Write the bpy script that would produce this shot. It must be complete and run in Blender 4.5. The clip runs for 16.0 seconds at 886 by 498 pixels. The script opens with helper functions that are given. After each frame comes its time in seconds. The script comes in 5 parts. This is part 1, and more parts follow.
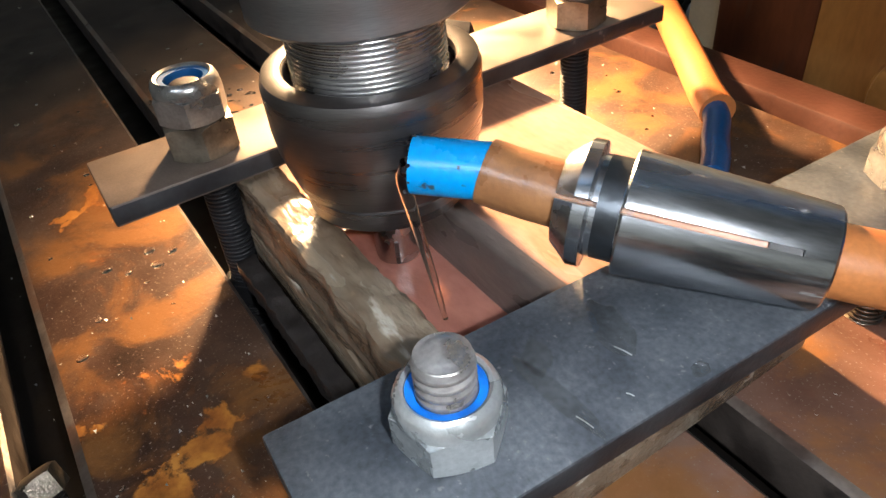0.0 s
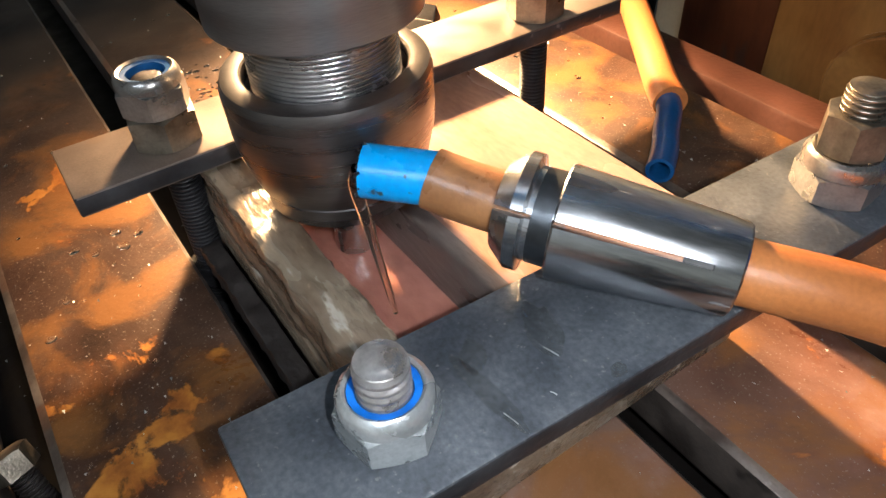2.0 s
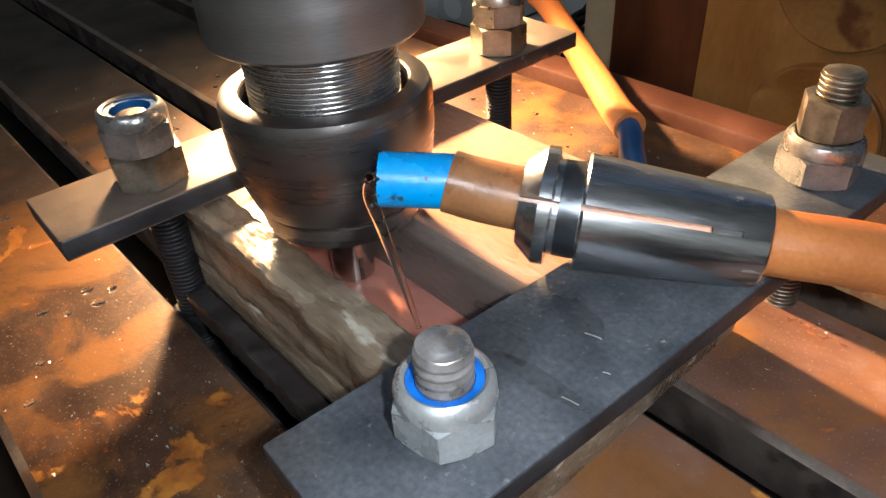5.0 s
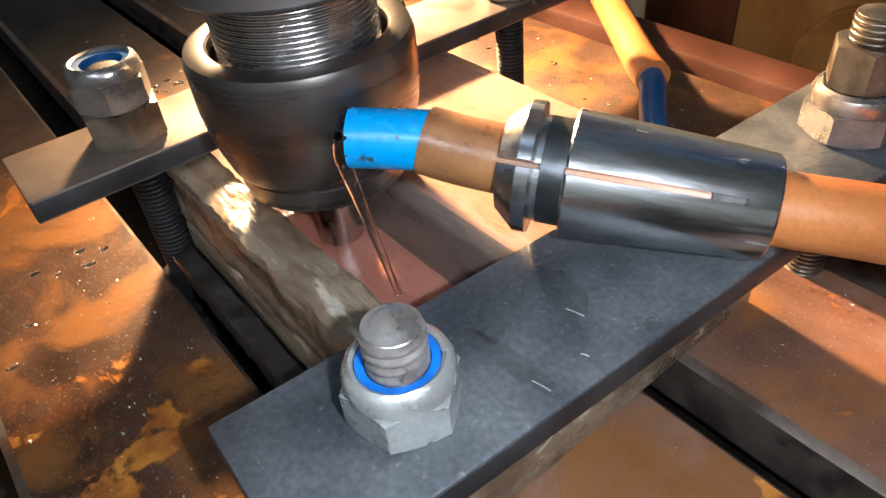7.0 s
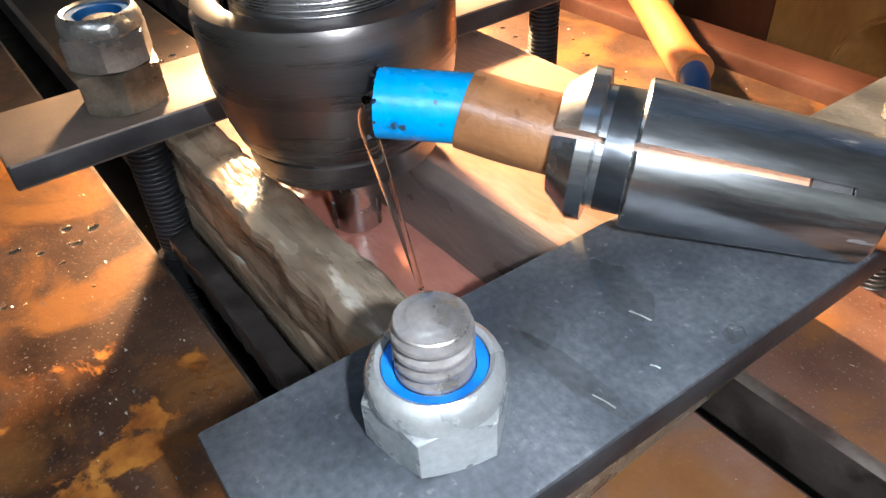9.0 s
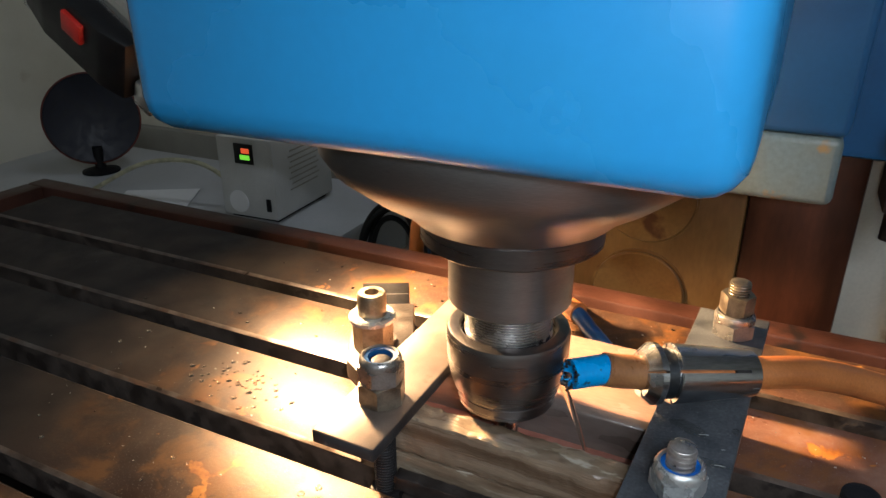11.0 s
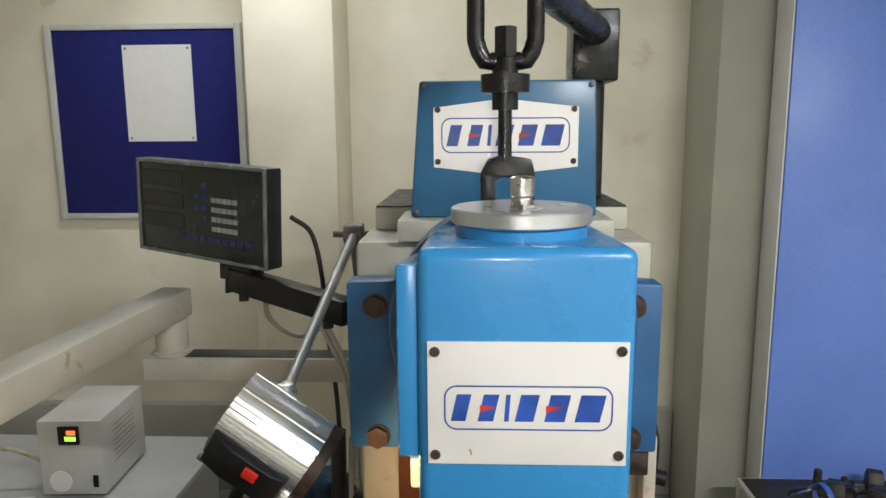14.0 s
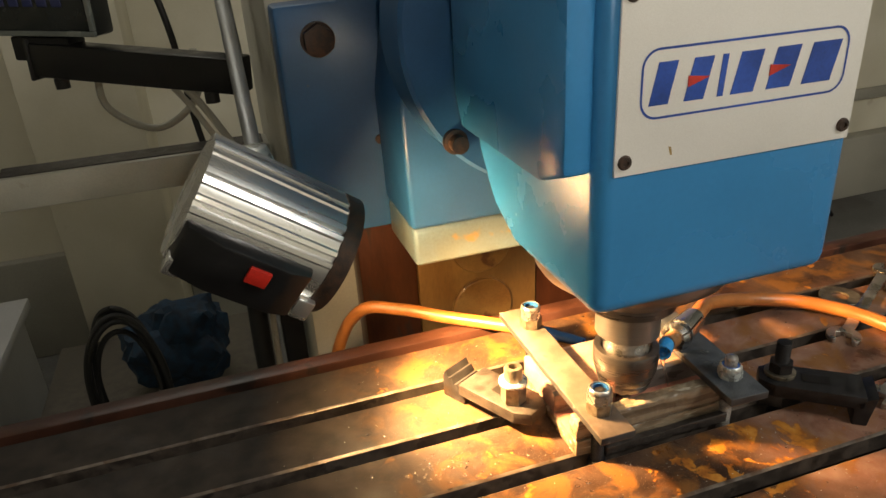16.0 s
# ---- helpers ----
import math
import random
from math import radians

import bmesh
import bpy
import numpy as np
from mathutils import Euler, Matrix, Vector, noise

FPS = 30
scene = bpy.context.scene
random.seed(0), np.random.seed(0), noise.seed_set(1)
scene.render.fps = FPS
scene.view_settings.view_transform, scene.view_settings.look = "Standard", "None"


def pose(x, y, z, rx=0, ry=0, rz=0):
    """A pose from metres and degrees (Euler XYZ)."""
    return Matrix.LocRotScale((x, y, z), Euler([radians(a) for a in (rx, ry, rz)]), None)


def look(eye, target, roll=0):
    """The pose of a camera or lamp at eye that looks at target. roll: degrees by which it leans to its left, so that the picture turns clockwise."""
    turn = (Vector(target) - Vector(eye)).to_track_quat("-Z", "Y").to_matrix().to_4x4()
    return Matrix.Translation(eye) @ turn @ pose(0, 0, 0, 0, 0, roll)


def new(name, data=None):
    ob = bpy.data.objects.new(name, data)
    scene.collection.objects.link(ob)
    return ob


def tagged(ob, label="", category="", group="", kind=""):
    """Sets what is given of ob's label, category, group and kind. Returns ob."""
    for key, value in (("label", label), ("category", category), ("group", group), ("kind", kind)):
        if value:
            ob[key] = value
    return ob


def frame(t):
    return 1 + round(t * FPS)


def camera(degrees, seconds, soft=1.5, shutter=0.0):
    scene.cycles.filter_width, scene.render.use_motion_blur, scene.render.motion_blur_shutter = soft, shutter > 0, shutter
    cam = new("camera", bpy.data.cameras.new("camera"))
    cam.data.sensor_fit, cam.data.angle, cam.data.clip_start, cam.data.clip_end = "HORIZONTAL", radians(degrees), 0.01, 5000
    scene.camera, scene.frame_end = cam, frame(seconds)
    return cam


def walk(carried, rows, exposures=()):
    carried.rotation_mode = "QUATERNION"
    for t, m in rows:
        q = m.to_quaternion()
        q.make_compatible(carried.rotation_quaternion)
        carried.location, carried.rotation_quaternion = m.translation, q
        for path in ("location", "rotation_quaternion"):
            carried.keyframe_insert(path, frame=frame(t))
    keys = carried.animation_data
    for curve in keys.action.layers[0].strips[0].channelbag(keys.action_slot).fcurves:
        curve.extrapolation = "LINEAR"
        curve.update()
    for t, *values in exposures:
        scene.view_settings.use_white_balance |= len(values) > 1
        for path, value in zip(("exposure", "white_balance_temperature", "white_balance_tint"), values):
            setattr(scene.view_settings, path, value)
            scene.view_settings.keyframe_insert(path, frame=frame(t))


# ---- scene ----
cam = camera(64.3, 16.0)
PATH = [
    (0, (0.1782, -0.1137, 0.1742), (-0.5016, 0.2778, -0.4459), -6.03),
    (0.5, (0.1825, -0.1067, 0.1752), (-0.4959, 0.2776, -0.4509), -6.49),
    (1, (0.186, -0.1017, 0.1733), (-0.4877, 0.295, -0.4503), -6.38),
    (1.5, (0.1883, -0.1025, 0.1796), (-0.4805, 0.2983, -0.4466), -6.19),
    (2, (0.1852, -0.1069, 0.1909), (-0.4465, 0.2865, -0.477), -3.95),
    (2.5, (0.1829, -0.1116, 0.1905), (-0.4484, 0.2918, -0.4718), -3.62),
    (3, (0.1795, -0.1172, 0.1861), (-0.4503, 0.3088, -0.4635), -3.26),
    (3.5, (0.1772, -0.1257, 0.1756), (-0.4505, 0.3266, -0.458), -4.04),
    (4, (0.1771, -0.1317, 0.1752), (-0.444, 0.3548, -0.4393), -3.54),
    (6.3, (0.1793, -0.1359, 0.1748), (-0.4446, 0.3892, -0.404), -4.30),
    (6.5, (0.1805, -0.1318, 0.1711), (-0.4434, 0.379, -0.4204), -4.87),
    (7, (0.1775, -0.1129, 0.1676), (-0.4523, 0.3312, -0.4697), -6.27),
    (7.5, (0.1672, -0.0976, 0.1542), (-0.475, 0.306, -0.4976), -7.35),
    (8, (0.1561, -0.0932, 0.1473), (-0.4796, 0.3012, -0.5163), -6.88),
    (8.2, (0.1508, -0.0941, 0.1449), (-0.4823, 0.31, -0.5152), -6.12),
    (10.3, (0.1752, -0.2064, 0.1808), (-0.3954, 0.4317, -0.3363), 0.16),
    (10.5, (0.1602, -0.2337, 0.1932), (-0.3752, 0.4576, -0.2921), 0.62),
    (11, (0.112, -0.3355, 0.2765), (-0.3015, 0.508, -0.1325), -0.25),
    (11.5, (0.102, -0.427, 0.348), (-0.207, 0.4545, -0.0075), 1.4),
    (12, (0.135, -0.534, 0.481), (-0.1435, 0.363, 0.1375), 2.1),
    (12.5, (0.0525, -0.633, 0.5472), (-0.1605, 0.2925, 0.2325), -0.55),
    (13, (-0.0424, -0.7065, 0.5943), (-0.108, 0.2514, 0.3148), -0.58),
    (13.5, (-0.0144, -0.7768, 0.6362), (-0.094, 0.1942, 0.4107), 0.07),
    (14, (-0.0535, -0.822, 0.6589), (-0.0967, 0.163, 0.4917), -0.40),
    (14.5, (-0.2535, -0.7821, 0.615), (-0.1301, 0.183, 0.3838), -0.39),
    (14.7, (-0.2823, -0.7847, 0.5641), (-0.121, 0.1736, 0.3283), -1.25),
    (15, (-0.3072, -0.7109, 0.5629), (-0.0777, 0.1998, 0.2195), 0.81),
    (15.5, (-0.264, -0.6397, 0.5228), (-0.0349, 0.246, 0.119), 0.51),
    (16, (-0.3439, -0.5494, 0.4904), (-0.0816, 0.3171, 0.0656), -3.58),
]
EXPOSURES = [(0.0, -1.25, 5800, 10), (8.2, -1.3, 5700, 10), (10.3, -1.1, 5500, 10), (11.0, -1.15, 5800, 10), (12.0, -1.05, 6200, 10), (12.5, -0.75, 6400, 10), (13.0, -0.15, 6600, 10), (13.5, 0.4, 6700, 10), (14.0, 0.5, 6700, 10), (14.5, 0.4, 6700, 10), (15.0, -0.2, 7200, 10), (16.0, -0.6, 7600, 10)]
walk(cam, [(t, look(eye, target, roll)) for t, eye, target, roll in PATH], EXPOSURES)

# ---- light ----
world = bpy.data.worlds.new("workshop_air")
scene.world = world
world.use_nodes = True
world.node_tree.nodes["Background"].inputs[0].default_value = (0.8, 0.85, 0.9, 1)
world.node_tree.nodes["Background"].inputs[1].default_value = 0.004


def area_lamp(name, m, sx, sy, watts, colour):
    d = bpy.data.lights.new(name, "AREA")
    d.shape, d.size, d.size_y, d.energy, d.color = "RECTANGLE", sx, sy, watts, colour
    ob = new(name, d)
    ob.matrix_world = m
    return ob


CEIL = 1.95
FLOOR = -1.05
# unseen tubes added for room light; the second brightens the back wall
area_lamp("ceiling_tube_light", look((1.5, -1.75, CEIL - 0.09), (1.5, -1.75, 0)), 1.2, 0.12, 100, (0.93, 0.97, 1.0))
area_lamp("ceiling_tube_light", look((-0.8, 1.55, CEIL - 0.09), (-0.8, 1.55, 0)), 1.2, 0.12, 11, (0.93, 0.97, 1.0))

LAMP_EYE = Vector((-0.331, 0.080, 0.245))
LAMP_AXIS = Vector((0.82, -0.02, -0.57)).normalized()
spot = bpy.data.lights.new("halogen_bulb", "SPOT")
spot.energy, spot.color, spot.spot_size, spot.spot_blend, spot.shadow_soft_size = 165, (1.0, 0.58, 0.25), radians(90), 1.0, 0.014
bulb = new("halogen_bulb", spot)
bulb.matrix_world = look(LAMP_EYE + LAMP_AXIS * 0.0815, LAMP_EYE + LAMP_AXIS * 0.0815 + Vector((0.74, -0.06, -0.67)))


# ---- materials ----
def mat(name, col, rough=0.5, metal=0.0, col2=None, scale=30.0, grain=400.0, bump=0.15, patch=None, patch_scale=18.0, patch_at=0.62,
        coat=0.0, stretch=(1, 1, 1), spread=0.12, emit=None, power=0.0, spec=0.5, blooms=(), fleck=0.35):
    """Two scales of variation, fine relief, and if asked for, patches of another colour."""
    m = bpy.data.materials.new(name)
    m.use_nodes = True
    n, l = m.node_tree.nodes, m.node_tree.links
    b = n["Principled BSDF"]
    co = n.new("ShaderNodeTexCoord")
    mp = n.new("ShaderNodeMapping")
    mp.inputs["Scale"].default_value = stretch
    l.new(co.outputs["Object"], mp.inputs["Vector"])

    def noise_node(s, detail):
        t = n.new("ShaderNodeTexNoise")
        t.inputs["Scale"].default_value, t.inputs["Detail"].default_value = s, detail
        l.new(mp.outputs["Vector"], t.inputs["Vector"])
        return t

    big, fine = noise_node(scale, 5), noise_node(grain, 3)
    col2 = col2 or tuple(c * 0.6 for c in col)
    ramp = n.new("ShaderNodeValToRGB")
    ramp.color_ramp.elements[0].position, ramp.color_ramp.elements[1].position = 0.36, 0.64
    ramp.color_ramp.elements[0].color, ramp.color_ramp.elements[1].color = (*col2, 1), (*col, 1)
    l.new(big.outputs["Fac"], ramp.inputs["Fac"])
    mix = n.new("ShaderNodeMix")
    mix.data_type, mix.blend_type = "RGBA", "OVERLAY"
    mix.inputs["Factor"].default_value = fleck
    l.new(ramp.outputs["Color"], mix.inputs["A"])
    l.new(fine.outputs["Color"], mix.inputs["B"])
    gray = n.new("ShaderNodeRGBToBW")
    l.new(fine.outputs["Color"], gray.inputs["Color"])
    l.new(gray.outputs["Val"], mix.inputs["B"])
    colour = mix.outputs["Result"]
    rv = n.new("ShaderNodeMapRange")
    rv.inputs["From Min"].default_value, rv.inputs["From Max"].default_value = 0.3, 0.7
    rv.inputs["To Min"].default_value, rv.inputs["To Max"].default_value = max(0.02, rough - spread), min(1, rough + spread)
    l.new(big.outputs["Fac"], rv.inputs["Value"])
    b.inputs["Specular IOR Level"].default_value = spec
    if patch:
        pn = noise_node(patch_scale, 6)
        field = pn.outputs["Fac"]
        for (bx, by, bz), radius, more in blooms:
            dist = n.new("ShaderNodeVectorMath")
            dist.operation = "DISTANCE"
            l.new(co.outputs["Object"], dist.inputs[0])
            dist.inputs[1].default_value = (bx, by, bz)
            fall = n.new("ShaderNodeMapRange")
            fall.inputs["From Min"].default_value, fall.inputs["From Max"].default_value = 0.0, radius
            fall.inputs["To Min"].default_value, fall.inputs["To Max"].default_value = more, 0.0
            l.new(dist.outputs["Value"], fall.inputs["Value"])
            add = n.new("ShaderNodeMath")
            add.operation = "ADD"
            l.new(field, add.inputs[0])
            l.new(fall.outputs["Result"], add.inputs[1])
            field = add.outputs["Value"]
        pr = n.new("ShaderNodeValToRGB")
        pr.color_ramp.elements[0].position, pr.color_ramp.elements[1].position = patch_at, patch_at + 0.05
        l.new(field, pr.inputs["Fac"])
        pm = n.new("ShaderNodeMix")
        pm.data_type = "RGBA"
        l.new(pr.outputs["Color"], pm.inputs["Factor"])
        l.new(colour, pm.inputs["A"])
        pm.inputs["B"].default_value = (*patch, 1)
        colour = pm.outputs["Result"]
        if metal:
            mm = n.new("ShaderNodeMapRange")
            mm.inputs["To Min"].default_value, mm.inputs["To Max"].default_value = metal, 0.0
            l.new(pr.outputs["Color"], mm.inputs["Value"])
            l.new(mm.outputs["Result"], b.inputs["Metallic"])
    l.new(colour, b.inputs["Base Color"])
    l.new(rv.outputs["Result"], b.inputs["Roughness"])
    if not (patch and metal):
        b.inputs["Metallic"].default_value = metal
    b.inputs["Coat Weight"].default_value = coat
    b.inputs["Coat Roughness"].default_value = 0.12
    if bump:
        bp = n.new("ShaderNodeBump")
        bp.inputs["Strength"].default_value, bp.inputs["Distance"].default_value = bump, 0.0006
        l.new(fine.outputs["Fac"], bp.inputs["Height"])
        l.new(bp.outputs["Normal"], b.inputs["Normal"])
    if emit:
        b.inputs["Emission Color"].default_value, b.inputs["Emission Strength"].default_value = (*emit, 1), power
    return m


def unshadowed(ob):
    """Clear liquid and plastic let the light through."""
    for o in (ob, *ob.children_recursive):
        o.visible_shadow = False
    return ob


def clear(name, col, rough=0.03, ior=1.36):
    m = bpy.data.materials.new(name)
    m.use_nodes = True
    b = m.node_tree.nodes["Principled BSDF"]
    b.inputs["Base Color"].default_value = (*col, 1)
    b.inputs["Transmission Weight"].default_value, b.inputs["Roughness"].default_value, b.inputs["IOR"].default_value = 1.0, rough, ior
    return m


def table_iron(name):
    """Oily brown table iron: blotched base, crisp wet stains, and orange rust blooms; the unlit left end is painted
    dark.
    """
    m = bpy.data.materials.new(name)
    m.use_nodes = True
    n, l = m.node_tree.nodes, m.node_tree.links
    b = n["Principled BSDF"]
    co = n.new("ShaderNodeTexCoord")

    def noise_out(s, detail, rough=0.5, twist=0.0):
        t = n.new("ShaderNodeTexNoise")
        t.inputs["Scale"].default_value, t.inputs["Detail"].default_value = s, detail
        t.inputs["Roughness"].default_value, t.inputs["Distortion"].default_value = rough, twist
        l.new(co.outputs["Object"], t.inputs["Vector"])
        return t.outputs["Fac"]

    def ramp(fac, stops):
        r = n.new("ShaderNodeValToRGB")
        e = r.color_ramp.elements
        while len(e) < len(stops):
            e.new(0.5)
        for k, (at, c) in enumerate(stops):
            e[k].position, e[k].color = at, (*c, 1) if isinstance(c, tuple) else (c, c, c, 1)
        l.new(fac, r.inputs["Fac"])
        return r.outputs["Color"]

    def mixed(mode, fac, a, c):
        x = n.new("ShaderNodeMix")
        x.data_type, x.blend_type = "RGBA", mode
        if isinstance(fac, float):
            x.inputs["Factor"].default_value = fac
        else:
            l.new(fac, x.inputs["Factor"])
        for sock, v in (("A", a), ("B", c)):
            if isinstance(v, tuple):
                x.inputs[sock].default_value = (*v, 1)
            else:
                l.new(v, x.inputs[sock])
        return x.outputs["Result"]

    base = ramp(noise_out(11, 9, 0.62, 0.6), [(0.30, (0.016, 0.0085, 0.006)), (0.43, (0.044, 0.022, 0.0135)), (0.54, (0.066, 0.037, 0.023)), (0.70, (0.096, 0.060, 0.041))])
    base = mixed("MULTIPLY", 0.8, base, ramp(noise_out(70, 6, 0.7), [(0.3, 0.62), (0.65, 1.15)]))
    sep = n.new("ShaderNodeSeparateXYZ")
    l.new(co.outputs["Object"], sep.inputs[0])

    def ranged(sock, a, c):
        x = n.new("ShaderNodeMapRange")
        x.inputs["From Min"].default_value, x.inputs["From Max"].default_value = a, c
        l.new(sock, x.inputs["Value"])
        return x.outputs["Result"]

    def multiplied(a, c):
        x = n.new("ShaderNodeMath")
        x.operation = "MULTIPLY"
        l.new(a, x.inputs[0])
        l.new(c, x.inputs[1])
        return x.outputs["Value"]

    worn = multiplied(multiplied(ranged(sep.outputs["X"], 0.075, 0.125), ranged(sep.outputs["Y"], 0.125, 0.085)), ranged(noise_out(7, 4, 0.6, 0.3), 0.30, 0.52))
    base = mixed("MIX", worn, base, ramp(noise_out(16, 9, 0.62, 0.6), [(0.30, (0.12, 0.055, 0.036)), (0.48, (0.20, 0.10, 0.068)), (0.66, (0.27, 0.17, 0.128))]))
    # mask for the left end beyond the lamp, whose shade is painted
    unlit_left = multiplied(ranged(sep.outputs["X"], -0.15, -0.29), ranged(noise_out(5, 5, 0.6, 0.4), 0.12, 0.36))
    wet = ramp(noise_out(9, 10, 0.68, 0.4), [(0.50, 0.0), (0.68, 1.0)])
    base = mixed("MIX", mixed("MULTIPLY", 1.0, wet, (0.75, 0.75, 0.75)), base, mixed("MULTIPLY", 1.0, base, (0.52, 0.42, 0.40)))
    scratch = ramp(noise_out(900, 2, 0.5), [(0.63, 0.0), (0.70, 0.7)])
    base = mixed("MIX", scratch, base, (0.20, 0.17, 0.14))
    grime = ramp(noise_out(26, 8, 0.7, 0.3), [(0.60, 0.0), (0.70, 0.75)])
    base = mixed("MIX", grime, base, (0.022, 0.016, 0.013))
    oil = ramp(noise_out(24, 8, 0.62, 0.5), [(0.48, 0.0), (0.61, 0.75)])
    base = mixed("MIX", oil, base, (0.185, 0.080, 0.020))
    field = noise_out(38, 7, 0.55, 0.5)
    for (bx, by), radius, more in (((0.055, -0.122), 0.10, 0.19), ((-0.11, -0.125), 0.04, 0.11), ((-0.19, -0.03), 0.03, 0.08), ((0.15, -0.128), 0.06, 0.15), ((0.165, 0.062), 0.018, 0.14), ((-0.05, -0.03), 0.06, 0.06),
                                   ((0.125, 0.035), 0.02, 0.12), ((-0.02, -0.12), 0.02, 0.13), ((-0.14, -0.115), 0.05, 0.13), ((-0.17, -0.05), 0.05, 0.10), ((-0.25, -0.11), 0.05, 0.11), ((-0.09, -0.20), 0.05, 0.12), ((-0.10, 0.058), 0.035, 0.10)):
        dist = n.new("ShaderNodeVectorMath")
        dist.operation = "DISTANCE"
        l.new(co.outputs["Object"], dist.inputs[0])
        dist.inputs[1].default_value = (bx, by, 0)
        fall = n.new("ShaderNodeMapRange")
        fall.inputs["From Min"].default_value, fall.inputs["From Max"].default_value = 0.0, radius
        fall.inputs["To Min"].default_value, fall.inputs["To Max"].default_value = more, 0.0
        l.new(dist.outputs["Value"], fall.inputs["Value"])
        add = n.new("ShaderNodeMath")
        add.operation = "ADD"
        l.new(field, add.inputs[0])
        l.new(fall.outputs["Result"], add.inputs[1])
        field = add.outputs["Value"]
    rust = ramp(field, [(0.665, 0.0), (0.70, 1.0)])
    halo = ramp(field, [(0.60, 0.0), (0.69, 0.8)])
    orange = ramp(noise_out(60, 5, 0.6), [(0.35, (0.17, 0.055, 0.012)), (0.55, (0.36, 0.145, 0.024)), (0.7, (0.46, 0.22, 0.05))])
    base = mixed("MIX", halo, base, mixed("MULTIPLY", 1.0, base, (0.95, 0.75, 0.62)))
    base = mixed("MIX", rust, base, orange)
    # near-black colour in place of missing lamplight on the left
    base = mixed("MIX", unlit_left, base, ramp(noise_out(30, 7, 0.6), [(0.35, (0.014, 0.011, 0.009)), (0.65, (0.034, 0.026, 0.020))]))
    l.new(base, b.inputs["Base Color"])
    r = n.new("ShaderNodeMapRange")
    r.inputs["To Min"].default_value, r.inputs["To Max"].default_value = 0.45, 0.19
    l.new(wet, r.inputs["Value"])
    r2 = n.new("ShaderNodeMath")
    r2.operation = "ADD"
    rr = n.new("ShaderNodeMapRange")
    rr.inputs["To Min"].default_value, rr.inputs["To Max"].default_value = -0.08, 0.10
    l.new(noise_out(120, 5, 0.6), rr.inputs["Value"])
    l.new(r.outputs["Result"], r2.inputs[0])
    l.new(rr.outputs["Result"], r2.inputs[1])
    dull = n.new("ShaderNodeMath")
    dull.operation, dull.inputs[1].default_value = "MULTIPLY_ADD", 0.3
    l.new(unlit_left, dull.inputs[0])
    l.new(r2.outputs["Value"], dull.inputs[2])
    l.new(dull.outputs["Value"], b.inputs["Roughness"])
    b.inputs["Metallic"].default_value, b.inputs["Specular IOR Level"].default_value = 0.0, 0.27
    bp = n.new("ShaderNodeBump")
    bp.inputs["Strength"].default_value, bp.inputs["Distance"].default_value = 0.30, 0.0006
    l.new(noise_out(380, 6, 0.7), bp.inputs["Height"])
    l.new(bp.outputs["Normal"], b.inputs["Normal"])
    return m


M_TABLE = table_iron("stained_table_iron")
M_RIM = mat("oily_red_brown_rim", (0.070, 0.027, 0.017), 0.40, 0, (0.030, 0.012, 0.008), 14, 380, 0.35, patch=(0.016, 0.010, 0.008), patch_scale=22, patch_at=0.62)
M_EDGE = mat("worn_slot_edge", (0.15, 0.125, 0.105), 0.38, 0.5, (0.07, 0.052, 0.042), 60, 600, 0.3, patch=(0.07, 0.04, 0.025), patch_scale=45, patch_at=0.58)
M_LIP = mat("yellowed_lip_paint", (0.11, 0.17, 0.20), 0.42, 0, (0.12, 0.15, 0.14), 14, 260, 0.2, patch=(0.22, 0.15, 0.06), patch_scale=34, patch_at=0.63)
# oily iron of the recesses, near black because their shade is in the colour
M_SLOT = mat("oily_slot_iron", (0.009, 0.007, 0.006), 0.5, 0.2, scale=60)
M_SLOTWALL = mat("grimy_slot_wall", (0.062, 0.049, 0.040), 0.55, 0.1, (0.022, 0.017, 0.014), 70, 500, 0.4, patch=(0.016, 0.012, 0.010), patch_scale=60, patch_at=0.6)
M_BLACK = mat("black_oxide_steel", (0.028, 0.027, 0.029), 0.48, 0.5, (0.012, 0.012, 0.013), 60, 700, 0.35)
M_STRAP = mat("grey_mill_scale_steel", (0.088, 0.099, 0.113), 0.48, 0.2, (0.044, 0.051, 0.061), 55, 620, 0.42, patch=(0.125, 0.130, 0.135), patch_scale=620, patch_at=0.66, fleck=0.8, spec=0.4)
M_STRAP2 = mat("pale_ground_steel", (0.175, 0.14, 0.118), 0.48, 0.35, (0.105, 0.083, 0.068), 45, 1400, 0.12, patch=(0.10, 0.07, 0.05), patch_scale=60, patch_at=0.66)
# strap sides: scaled steel with their shade put into the colour
M_STRAP_SHADE = mat("black_scaled_strap_edge", (0.042, 0.043, 0.046), 0.5, 0.3, (0.020, 0.020, 0.022), 60, 500, 0.25, patch=(0.13, 0.12, 0.11), patch_scale=120, patch_at=0.66)
M_ZINC = mat("zinc_plated_steel", (0.50, 0.53, 0.53), 0.30, 0.6, (0.36, 0.385, 0.385), 120, 900, 0.15)
M_ZINC_OLD = mat("dull_yellowed_steel", (0.29, 0.255, 0.20), 0.38, 0.85, (0.15, 0.13, 0.10), 120, 900, 0.3)
M_STUD = mat("worn_bright_stud", (0.46, 0.445, 0.43), 0.34, 0.75, (0.27, 0.255, 0.24), 150, 900, 0.2)
M_NUT_GREY = mat("grey_zinc_steel", (0.36, 0.35, 0.335), 0.32, 0.85, (0.24, 0.235, 0.225), 120, 900, 0.2)
M_STEEL = mat("bright_steel", (0.58, 0.57, 0.56), 0.26, 1.0, (0.42, 0.41, 0.40), 60, 900, 0.12)
